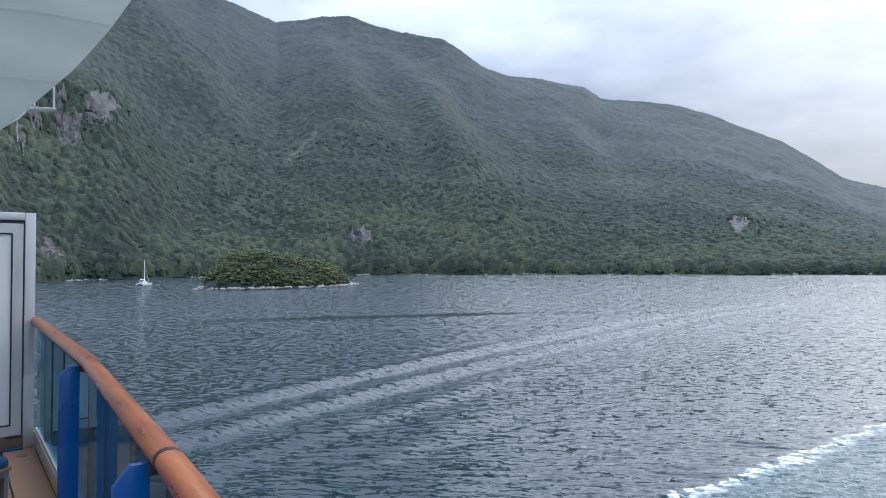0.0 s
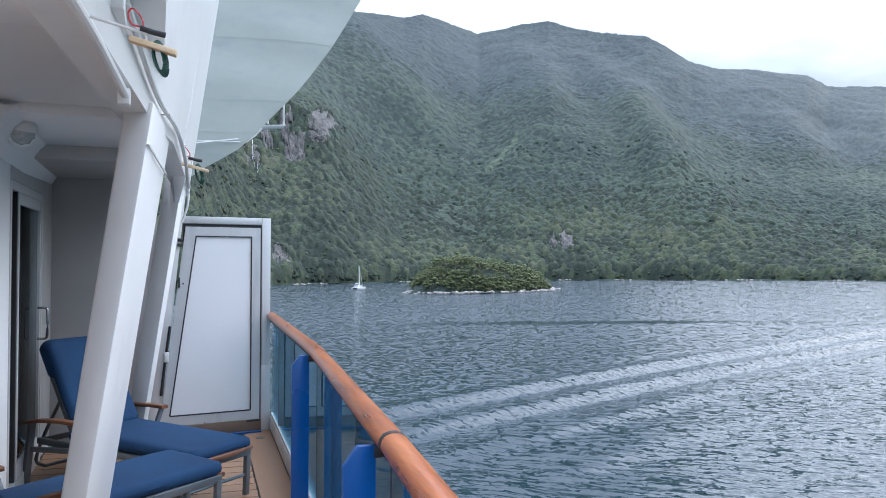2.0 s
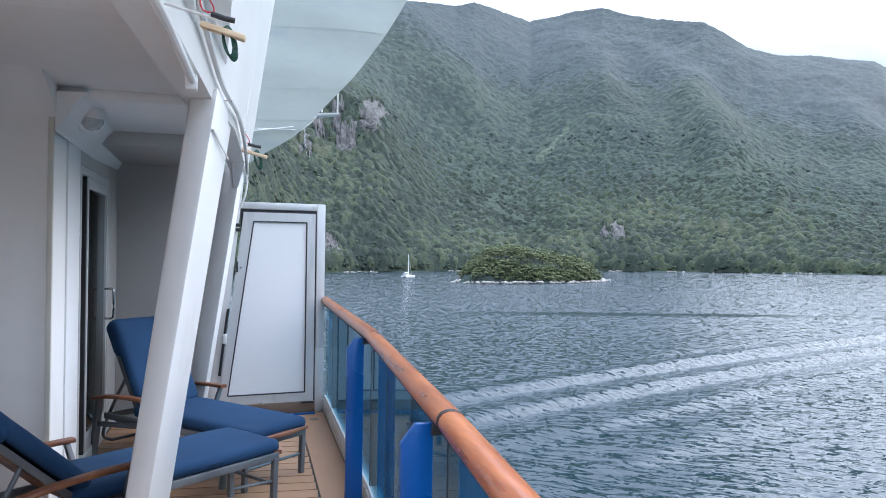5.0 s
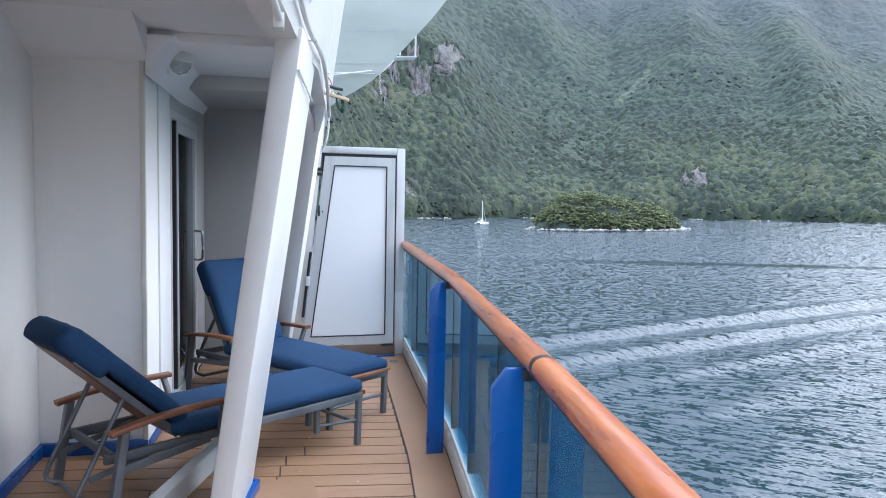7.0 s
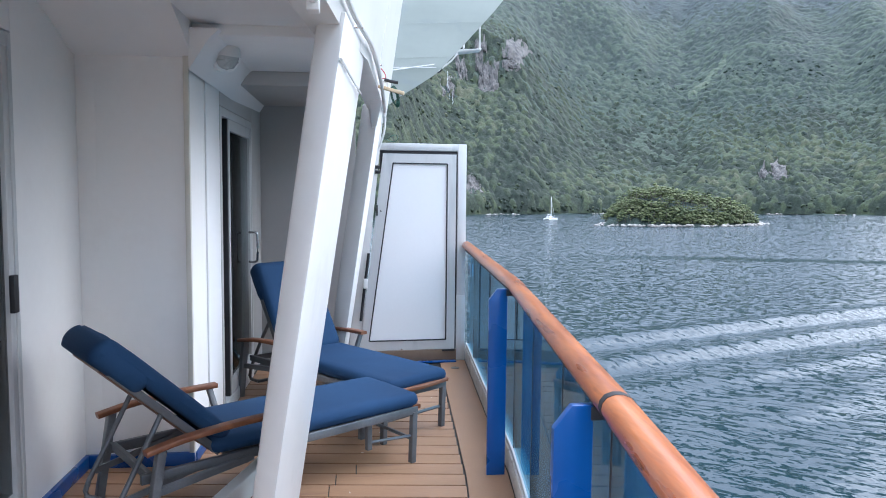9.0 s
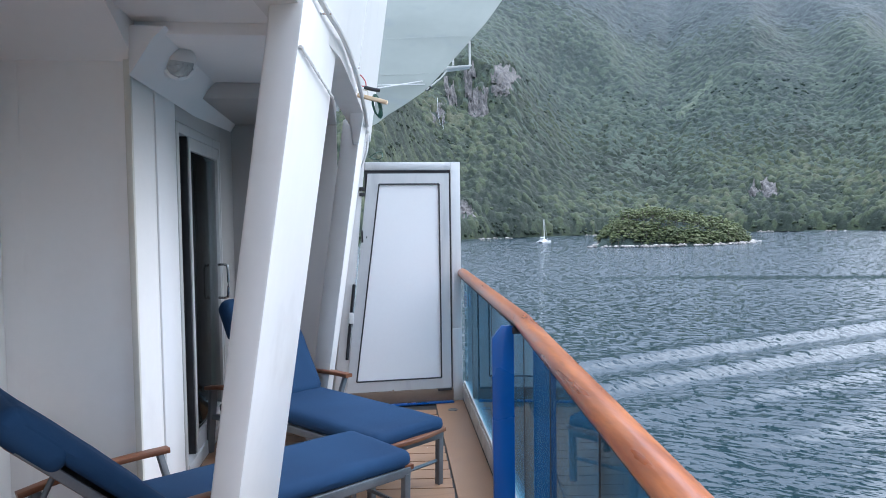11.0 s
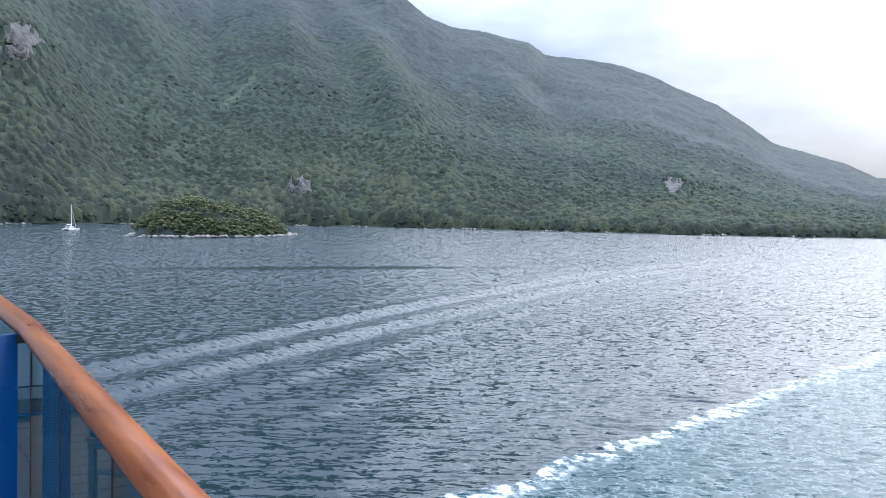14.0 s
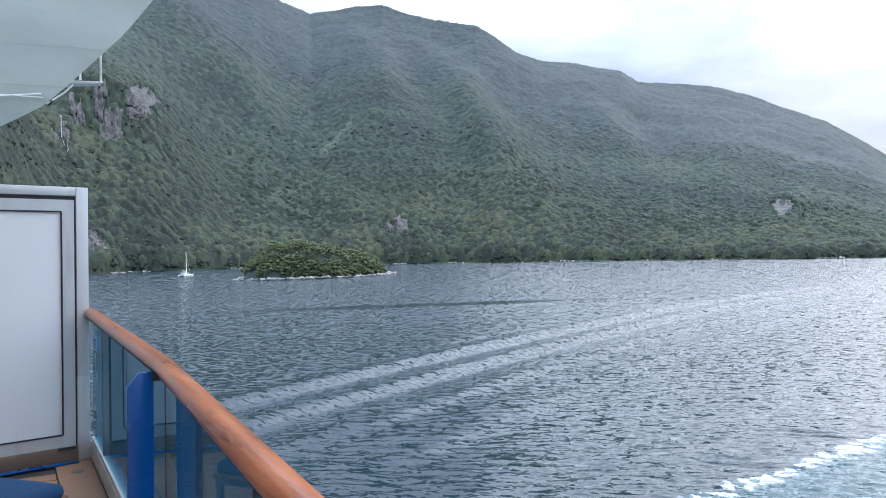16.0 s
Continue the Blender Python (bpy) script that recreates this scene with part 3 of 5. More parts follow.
def ground_height(az, r):
    """Height of the mountain side at a bearing in degrees (from +y towards +x) and a distance from the ship."""
    az, r = np.asarray(az, float), np.asarray(r, float)
    shore = shore_at(az)
    top_r = tab(RIDGE_R, az)
    top = np.tan(np.radians(tab(RIDGE_EL, az))) * top_r + 1.6 - 5
    u = (r - shore) / (top_r - shore)
    v = np.where(u < 1, u, 1 - (u - 1) * 1.3)
    z = SEA_Z + (top - SEA_Z) * v
    x, y = r * np.sin(np.radians(az)), r * np.cos(np.radians(az))
    swing = np.clip(u, 0, 1) * np.clip(1 - u, 0, 1) * 4
    spur = fbm(az * 0.14 + u * 1.3, u * 0.8 + 2.0, 2)
    bend = az * 0.30 - u * 3.2 + 0.5 * fbm(x / 420 + 9, y / 420, 2)
    gully = 0.5 - np.abs(fbm(bend, u * 0.9 + 7.0, 2)) * 2.2
    rill = 0.5 - np.abs(fbm(bend * 3.1 + 4, u * 2.2 + 1.0, 2)) * 2.2
    z = z + swing * (100 * spur + 12 * gully + 5 * rill + 14 * fbm(x / 210, y / 210, 2)) * np.clip((top - SEA_Z) / 600, 0.15, 1)
    z = z + 7 * np.clip((r - shore) / 14, 0, 1) + 5 * fbm(x / 60, y / 60, 2) * np.clip((r - shore) / 90, 0, 1) * np.clip((1.05 - u) * 12, 0.3, 1)
    z = z + 95 * np.exp(-((az - 1.5) / 6.0) ** 2) * np.clip((r - shore) / 260, 0, 1) * np.clip(1.0 - (r - shore - 260) / 300, 0, 1)
    # the steep rock wall above the near spur
    z = z + 55 * np.exp(-((az - 10.5) / 3.2) ** 2) * np.clip((r - 1120) / 60, 0, 1) * np.clip(1 - (r - 1250) / 400, 0, 1)
    return np.where(r < shore, SEA_Z - 6, z)


def on_ground(az, r):
    a = np.radians(az)
    return np.stack([r * np.sin(a), r * np.cos(a), ground_height(az, r)], -1)


def distance_at(az, z):
    """Where the slope at a bearing first reaches the height z."""
    rr = np.linspace(float(tab(SHORE, az)) - 20, 2000, 420)
    h = ground_height(np.full_like(rr, az), rr)
    k = int(np.argmax(h >= z))
    return float(rr[k])


azs = np.concatenate([np.arange(-70, -12, 1.2), np.arange(-12, 84, 0.30), np.arange(84, 111, 1.0)])
fr = np.concatenate([np.linspace(-0.06, 0.1, 16)[:-1], np.linspace(0.1, 1.0, 58), [1.03, 1.08, 1.2, 1.5]])
A, F = np.meshgrid(azs, fr)
R = tab(SHORE, A) + F * (tab(RIDGE_R, A) - tab(SHORE, A))
verts = on_ground(A, R)
verts[..., 2] -= np.clip((R - shore_at(A)) / 10, 0, 1) * 0.8     # the ground lies under the crowns
verts = verts.reshape(-1, 3)
ii = np.arange(len(fr) - 1)[:, None] * len(azs) + np.arange(len(azs) - 1)[None]
quads = np.stack([ii, ii + len(azs), ii + 1 + len(azs), ii + 1], -1).reshape(-1, 4)
mountain = new("mountain", mesh_np("mountain", verts, quads[:, ::-1], SOIL))
tagged(mountain, "steep forested mountainside rising from the fjord", "mountain", kind="structure")

# unseen hills added behind the ship to close the fjord for reflections
azs2 = np.arange(108, 292, 3.0)
A2, F2 = np.meshgrid(azs2, np.linspace(0, 1, 12))
R2 = 1900 + 1500 * F2
Z2 = SEA_Z - 4 + F2 * (330 + 260 * fbm(A2 * 0.06, F2 * 1.5, 4)) + 60 * fbm(A2 * 0.3, F2 * 5, 3) * F2
verts = np.stack([R2 * np.sin(np.radians(A2)), R2 * np.cos(np.radians(A2)), Z2], -1).reshape(-1, 3)
ii = np.arange(11)[:, None] * len(azs2) + np.arange(len(azs2) - 1)[None]
quads = np.stack([ii, ii + 1, ii + 1 + len(azs2), ii + len(azs2)], -1).reshape(-1, 4)
hills = new("backdrop_hills", mesh_np("backdrop_hills", verts, quads, SOIL))
tagged(hills, "dark green hills added out of view behind the ship", "hills", kind="structure")

# bare rock on the slope: bearing, height, width, height of the face, in metres
FACES = [(12.7, 240, 50, 74), (12.0, 214, 36, 34), (9.8, 226, 24, 74), (10.5, 184, 32, 72), (8.3, 203, 22, 60), (9.3, 20, 30, 26), (31.6, 40, 30, 34),
         (30.6, 42, 12, 34), (60.0, 64, 42, 46), (61.2, 50, 10, 30), (57.6, 108, 8, 16), (40.0, 236, 9, 14), (54.5, 95, 22, 12), (7.4, 160, 26, 44)]
SLIP_AZ, SLIP_Z = (25.4, 27.9), (178, 250)


def rock_face(az0, z0, wide, tall, seed):
    n = 22
    rng = np.random.RandomState(seed)
    s = np.linspace(-1, 1, n)
    U, V = np.meshgrid(s, s)
    pts = np.zeros((n, n, 3))
    d0 = distance_at(az0, z0)
    for j in range(n):
        for i in range(n):
            az = az0 + math.degrees(wide * 0.5 * U[j, i] / d0)
            pts[j, i] = on_ground(az, distance_at(az, max(z0 + V[j, i] * tall / 2, SEA_Z + 4)))
    ph = rng.rand(4) * 40
    rough = fbm(U * 3.1 + ph[0], V * 2.2 + ph[1], 4)
    rim = U ** 2 * 0.8 + V ** 2 * 0.7 + 2.3 * fbm(U * 2.0 + ph[2], V * 1.6 + ph[3], 4)
    out = (3.0 * np.clip(1 - rim, -0.6, 1) + 6.0 * rough) * (0.45 if wide > 100 else 1.0)
    bearing = math.radians(az0)
    pts[..., 0] -= math.sin(bearing) * out; pts[..., 1] -= math.cos(bearing) * out
    pts[..., 2] += out * 0.25
    keep = rim < 0.7
    ii = np.arange(n * n).reshape(n, n)
    q = np.stack([ii[:-1, :-1], ii[:-1, 1:], ii[1:, 1:], ii[1:, :-1]], -1).reshape(-1, 4)
    q = q[keep.reshape(-1)[q].sum(1) >= 3]
    back = pts.reshape(-1, 3) + np.array([math.sin(bearing), math.cos(bearing), 0]) * 14
    allv = np.concatenate([pts.reshape(-1, 3), back])
    edges = {}
    for f in q:
        for a, b in zip(f, np.roll(f, -1)):
            edges[(a, b)] = 1
    side = [(b, a, a + n * n, b + n * n) for a, b in edges if (b, a) not in edges]
    faces = np.concatenate([q, np.array(side).reshape(-1, 4)])
    return mesh_np("rock_face", allv, faces, CLIFF, smooth=False)


for k, (az0, z0, wide, tall) in enumerate(FACES):
    ob = new("rock_face", rock_face(az0, z0, wide, tall, 20 + k))
    tagged(ob, "bare grey-brown rock face among the forest", "cliff", "rock faces on the mountain")

# thin waterfalls
for az0, z0, z1, wd, seed in ((7.3, 152, 188, 0.55, 1), (7.62, 133, 149, 0.4, 2), (7.42, 141, 158, 0.3, 3)):
    bm = bmesh.new()
    wob, drift, pts = random.Random(seed), 0.0, []
    for k in range(24):
        zz = z1 + (z0 - z1) * k / 23
        drift += wob.uniform(-0.022, 0.026)
        d, a = distance_at(az0, zz) - 11, radians(az0 + drift)
        pts.append((d * math.sin(a), d * math.cos(a), zz + 3))
    sweep(rect(wd, 0.5), pts, up=(0, 1, 0), bm=bm)
    solid("waterfall", bm, FALLS, "thin white waterfall on a dark cliff", "waterfall", ship=False, group="waterfalls")

# ---- forest on the mountain ----
def blob_set(count, sub, seed, flat=0.75, cut=-0.45, lump=0.35):
    """Unit crowns with lumpy outlines, open underneath."""
    out = []
    for k in range(count):
        bm = bmesh.new()
        bmesh.ops.create_icosphere(bm, subdivisions=sub, radius=1.0)
        for v in bm.verts:
            d = v.co.normalized()
            v.co = d * (1 + lump * noise.noise(d * 1.6 + Vector((k * 7.1, seed, 0))) + 0.5 * lump * noise.noise(d * 4 + Vector((seed, k, 3))))
            v.co.z *= flat
        low = [f for f in bm.faces if f.calc_center_median().z < cut]
        bmesh.ops.delete(bm, geom=low, context="FACES")
        bm.verts.ensure_lookup_table()
        bm.verts.index_update()
        out.append((np.array([v.co[:] for v in bm.verts]), np.array([[v.index for v in f.verts] for f in bm.faces])))
        bm.free()
    return out


def scatter(places, sizes, blobs, rng, name, material, tall=(0.9, 1.5)):
    V, Fc, base = [], [], 0
    turn, pick, hh = rng.rand(len(places)) * 6.283, rng.randint(0, len(blobs), len(places)), rng.uniform(*tall, len(places))
    for p, s, a, k, h in zip(places, sizes, turn, pick, hh):
        bv, bf = blobs[k]
        c, sn = math.cos(a) * s, math.sin(a) * s
        V.append(np.stack([bv[:, 0] * c - bv[:, 1] * sn + p[0], bv[:, 0] * sn + bv[:, 1] * c + p[1], bv[:, 2] * s * h + p[2]], -1))
        Fc.append(bf + base); base += len(bv)
    return mesh_np(name, np.concatenate(V), np.concatenate(Fc), material)


rng = np.random.RandomState(11)
A_LO, A_HI = -9.0, 79.0
_jit = rng.rand(3, 256, 256)


def crowns(x, y, cell):
    """The crown that each place of the plan lies under: its distance from the stem in cells, a number of its own, and its size."""
    gx, gy = x / cell, y / cell
    ix, iy = np.floor(gx).astype(int), np.floor(gy).astype(int)
    best, tone, girth = np.full(x.shape, 9.0), np.zeros(x.shape), np.ones(x.shape)
    for ox in (-1, 0, 1):
        for oy in (-1, 0, 1):
            a, b = (ix + ox) % 256, (iy + oy) % 256
            px, py = ix + ox + 0.1 + 0.8 * _jit[0, a, b], iy + oy + 0.1 + 0.8 * _jit[1, a, b]
            own = 0.62 + 0.75 * _jit[2, a, b]
            d = np.hypot(gx - px, gy - py) / own
            near = d < best
            best, tone, girth = np.where(near, d, best), np.where(near, (_jit[2, a, b] * 7.3 + _jit[0, a, b] * 3.1) % 1.0, tone), np.where(near, own, girth)
    return best, tone, girth


def slip_at(az, r, z):
    """Whether a place lies on the old landslip."""
    along_slip = (az - SLIP_AZ[0]) / (SLIP_AZ[1] - SLIP_AZ[0])
    mid = SLIP_Z[0] + along_slip * (SLIP_Z[1] - SLIP_Z[0])
    return (along_slip > 0) & (along_slip < 1) & (np.abs(z - mid) < 12 + 16 * fbm(az * 3, r / 30))


# the canopy: a closed sheet of domed crowns, fine by the shore and coarser towards the ridge
caz = np.arange(A_LO, A_HI, 0.088)
cw = np.concatenate([np.arange(0.5, 340, 1.65), np.arange(340, 760, 3.0)])
tail = np.linspace(0, 1, 64)[1:]
CA = np.broadcast_to(caz[None], (len(cw) + len(tail), len(caz)))
base, ridge = shore_at(caz), tab(RIDGE_R, caz)
CR = np.concatenate([base[None] + cw[:, None], (base + cw[-1])[None] + tail[:, None] * (ridge + 20 - base - cw[-1])[None]])
CP = on_ground(CA, CR)
far = np.clip((CR - 1150) / 700, 0, 1)
hill, tone = np.zeros(CR.shape), np.zeros(CR.shape)
for cell, lo, hi, tall in ((6.8, -1.0, 0.3, 0.62), (7.5, 0.3, 0.65, 0.38), (9.0, 0.65, 9.0, 0.18)):
    d, tn, gr = crowns(CP[..., 0], CP[..., 1], cell)
    here = (far >= lo) & (far < hi)
    dome = np.sqrt(np.clip(1 - d ** 2 * 0.9, 0, 1)) * cell * tall * gr * (0.55 + 0.9 * tn)
    hill, tone = np.where(here, dome, hill), np.where(here, tn, tone)
edge_in = np.clip((CR - base[None]) / 6, 0, 1)
ragged = 2.6 * fbm(CP[..., 0] / 3.4, CP[..., 1] / 3.4, 2) + 2.0 * fbm(CP[..., 0] / 15, CP[..., 1] / 15, 2)
CP[..., 2] += (1.2 + hill + ragged) * edge_in
CP[..., 0] += 0.8 * fbm(CP[..., 1] / 3.1, CP[..., 2] / 3.1, 2); CP[..., 1] += 0.8 * fbm(CP[..., 0] / 3.1 + 40, CP[..., 2] / 3.1, 2)
bare = np.zeros(CR.shape, bool)
for az0, z0, wide, tall in FACES:
    bare |= ((CA - az0) * math.pi / 180 * CR / (wide * 0.47)) ** 2 + ((CP[..., 2] - z0 - 2) / (tall * 0.47)) ** 2 < 0.75 + 1.3 * fbm(CP[..., 0] / 9, CP[..., 2] / 9, 3)
CP[..., 2] -= np.where(bare, 9.0, 0.0)
slipped = slip_at(CA, CR, CP[..., 2])
# belts by distance: the haze held in the leaf colour grows farther off
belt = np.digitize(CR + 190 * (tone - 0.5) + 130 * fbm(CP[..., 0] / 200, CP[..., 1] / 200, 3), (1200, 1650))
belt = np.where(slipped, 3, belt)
nc = len(caz)
ii = np.arange(CR.shape[0] - 1)[:, None] * nc + np.arange(nc - 1)[None]
quads = np.stack([ii, ii + 1, ii + nc + 1, ii + nc], -1).reshape(-1, 4)
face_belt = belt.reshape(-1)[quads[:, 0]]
BELTS = (("shore_forest", "dense green rainforest along the far shore", BUSH), ("slope_forest", "dense beech forest on the slope, coloured grey-green for haze", SLOPE),
         ("ridge_forest", "forest towards the ridge, coloured pale blue-grey for haze", UPLAND), ("slip_scrub", "pale green scrub on an old landslip", SCRUB))

# taller trees that stand out of the canopy
ta = rng.uniform(A_LO, A_HI, 6500)
tr_ = shore_at(ta) + 2 + rng.rand(len(ta)) ** 1.3 * 380
tpos = on_ground(ta, tr_)
tsize = rng.uniform(1.6, 3.4, len(ta)) * np.where(tr_ > 1350, 1.25, 1.0)
clear = np.ones(len(ta), bool)
for az0, z0, wide, tall in FACES:
    clear &= ~((np.abs(ta - az0) * math.pi / 180 * tr_ < wide * 0.5) & (np.abs(tpos[:, 2] - z0) < tall * 0.55))
clear &= ~slip_at(ta, tr_, tpos[:, 2])
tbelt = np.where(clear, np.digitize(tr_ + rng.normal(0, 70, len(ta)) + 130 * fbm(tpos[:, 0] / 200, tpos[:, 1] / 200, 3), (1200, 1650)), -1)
tpos[:, 2] += 1.7
domes = blob_set(14, 2, 1.0, flat=0.8, cut=-0.6, lump=0.8)


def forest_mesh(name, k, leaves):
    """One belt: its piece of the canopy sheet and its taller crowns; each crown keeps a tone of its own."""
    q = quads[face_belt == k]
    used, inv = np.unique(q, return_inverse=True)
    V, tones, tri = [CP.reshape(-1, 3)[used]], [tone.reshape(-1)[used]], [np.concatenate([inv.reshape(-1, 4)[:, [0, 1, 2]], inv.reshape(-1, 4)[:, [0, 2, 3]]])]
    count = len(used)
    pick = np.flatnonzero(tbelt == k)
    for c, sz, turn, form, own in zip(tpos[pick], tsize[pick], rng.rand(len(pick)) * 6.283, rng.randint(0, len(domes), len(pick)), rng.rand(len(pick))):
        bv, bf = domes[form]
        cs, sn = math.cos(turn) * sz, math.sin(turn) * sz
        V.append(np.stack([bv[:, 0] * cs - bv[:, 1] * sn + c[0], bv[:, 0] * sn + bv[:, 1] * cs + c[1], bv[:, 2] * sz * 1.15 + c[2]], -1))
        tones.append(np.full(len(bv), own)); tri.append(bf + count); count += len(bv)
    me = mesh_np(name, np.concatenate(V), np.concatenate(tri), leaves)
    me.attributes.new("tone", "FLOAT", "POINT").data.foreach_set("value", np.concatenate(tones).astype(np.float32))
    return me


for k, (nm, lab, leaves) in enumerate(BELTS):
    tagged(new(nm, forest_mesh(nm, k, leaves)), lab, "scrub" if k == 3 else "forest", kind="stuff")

# ---- shoreline rocks ----
def rocks(places, sizes, seed, name, label):
    stones = blob_set(5, 1, seed, flat=0.55, cut=-0.9, lump=0.7)
    ob = new(name, scatter(places, sizes, stones, np.random.RandomState(int(seed)), name, ROCK, (0.6, 1.2)))
    return tagged(ob, label, "rocks", kind="stuff")


rp, rs = [], []
for az_a, az_b, count in ((3.2, 5.6, 60), (10.2, 12.9, 60), (18.6, 20.2, 40), (20.6, 21.8, 26), (30.6, 32.0, 30), (35.2, 36.0, 22), (44, 46, 26), (50, 51, 12), (55, 57, 20), (62, 64, 16), (23, 70, 60)):
    for az in rng.uniform(az_a, az_b, count):
        rr = np.arange(600, 1700, 1.5)
        h = ground_height(np.full_like(rr, az), rr)
        d = rr[int(np.argmax(h > SEA_Z + 0.3))] + rng.uniform(-3, 2)
        rp.append((d * math.sin(radians(az)), d * math.cos(radians(az)), SEA_Z + rng.uniform(-0.3, 1.2))); rs.append(rng.uniform(0.6, 2.3))
rocks(np.array(rp), np.array(rs), 3.0, "shore_rocks", "pale boulders along the far waterline")

# ---- island ----
ISL_C, ISL_TURN, ISL_A, ISL_B = Vector((252.0, 533.0)), math.atan2(29, 124), 66.0, 42.0
ISL_TOP = [(-1.05, 0), (-0.98, 4), (-0.88, 11), (-0.7, 17.5), (-0.45, 20.5), (-0.2, 18.5), (0.1, 15), (0.35, 12.5), (0.6, 8.5), (0.82, 4.5), (0.95, 1.5), (1.05, 0)]


def island_point(u, v):
    c, s = math.cos(ISL_TURN), math.sin(ISL_TURN)
    return ISL_C.x + c * u * ISL_A - s * v * ISL_B, ISL_C.y + s * u * ISL_A + c * v * ISL_B


def island_height(u, v):
    rad = math.hypot(u, v) if abs(v) > 1e-6 else abs(u)
    wob = 1 + 0.10 * noise.noise(Vector((u * 2.2, v * 2.2, 4.0)))
    fall = max(0.0, 1 - (abs(v) / max(0.12, math.sqrt(max(0.0, 1 - (u * 0.98) ** 2)))) ** 2.4 * wob)
    return SEA_Z - 2.0 + (lerp_table(ISL_TOP, u) + 3.4) * fall ** 1.05 if rad < 1.3 else SEA_Z - 2


n = 56
bm = bmesh.new()
vs = [[bm.verts.new((*island_point(-1.1 + 2.2 * i / n, -1.15 + 2.3 * j / n), island_height(-1.1 + 2.2 * i / n, -1.15 + 2.3 * j / n)))
       for i in range(n + 1)] for j in range(n + 1)]
for j in range(n):
    for i in range(n):
        bm.faces.new((vs[j][i], vs[j][i + 1], vs[j + 1][i + 1], vs[j + 1][i]))
solid("island", bm, SOIL, "small low island with a rocky rim", "island", kind="structure", ship=False)

rng = np.random.RandomState(31)
cp, cs, tp, rp, rs = [], [], [], [], []
tries = 0
while len(tp) < 480 and tries < 7000:
    tries += 1
    u, v = rng.uniform(-1, 1), rng.uniform(-1, 1)
    z = island_height(u, v)
    if z < SEA_Z + 1.2:
        continue
    x, y = island_point(u, v)
    if any((x - q[0]) ** 2 + (y - q[1]) ** 2 < 13 for q in tp):
        continue
    size_here = rng.uniform(0.45, 1.2) * (1.0 if abs(u) < 0.8 else 0.7)
    tall = 8.5 * size_here
    tp.append((x, y, z, tall))
    for _ in range(15):
        a, rad, up = rng.uniform(0, 6.283), rng.uniform(0.2, 1.0), rng.uniform(0.35, 1.0)
        spread = 4.3 * size_here * math.sqrt(max(0.08, 1 - ((up - 0.55) / 0.6) ** 2))
        cp.append((x + spread * rad * math.cos(a), y + spread * rad * math.sin(a), z + tall * up)); cs.append(rng.uniform(0.5, 1.25) * size_here)
for _ in range(1500):
    ang, grow = rng.uniform(0, 6.283), rng.uniform(0.74, 0.97)
    u, v = grow * math.cos(ang), grow * math.sin(ang)
    z = island_height(u, v)
    if z < SEA_Z + 0.8:
        continue
    x, y = island_point(u, v)
    for _ in range(3):
        cp.append((x + rng.uniform(-1.5, 1.5), y + rng.uniform(-1.5, 1.5), z + rng.uniform(0.3, 3.0))); cs.append(rng.uniform(0.7, 1.5))
clumps = blob_set(8, 2, 9.0, flat=0.62, cut=-0.3, lump=0.7)
tagged(new("island_woodland", scatter(np.array(cp), np.array(cs), clumps, rng, "island_woodland", ISLE, (0.7, 1.1))),
       "bright olive-green scrub trees covering the island", "trees", kind="stuff")
bm = bmesh.new()
for x, y, z, tall in tp:
    lean = (rng.uniform(-0.8, 0.8), rng.uniform(-0.8, 0.8))
    sweep(circle(0.22, 5), [(x, y, z - 0.5), (x + lean[0] * 0.4, y + lean[1] * 0.4, z + tall * 0.4), (x + lean[0], y + lean[1], z + tall * 0.75)], bm=bm)
tagged(new("island_trunks", to_mesh("island_trunks", bm, BARK)), "grey trunks of the island scrub", "trunks", kind="stuff")
for k in range(520):
    ang = rng.uniform(0, 6.283)
    u, v = 0.99 * math.cos(ang), 0.98 * math.sin(ang)
    for grow in np.linspace(1.15, 0.6, 40):
        if island_height(u * grow, v * grow) > SEA_Z - 0.2:
            break
    x, y = island_point(u * grow, v * grow)
    big = rng.uniform(0.4, 1.0) ** 2 * 2.6
    rp.append((x + rng.uniform(-2, 2), y + rng.uniform(-2, 2), SEA_Z + rng.uniform(-0.2, 0.9))); rs.append(big)
for k in range(40):
    x, y = island_point(rng.uniform(0.9, 1.2), rng.uniform(-0.15, 0.2))
    rp.append((x, y, SEA_Z)); rs.append(rng.uniform(0.5, 1.6))
rocks(np.array(rp), np.array(rs), 7.0, "island_rocks", "pale boulders round the foot of the island")

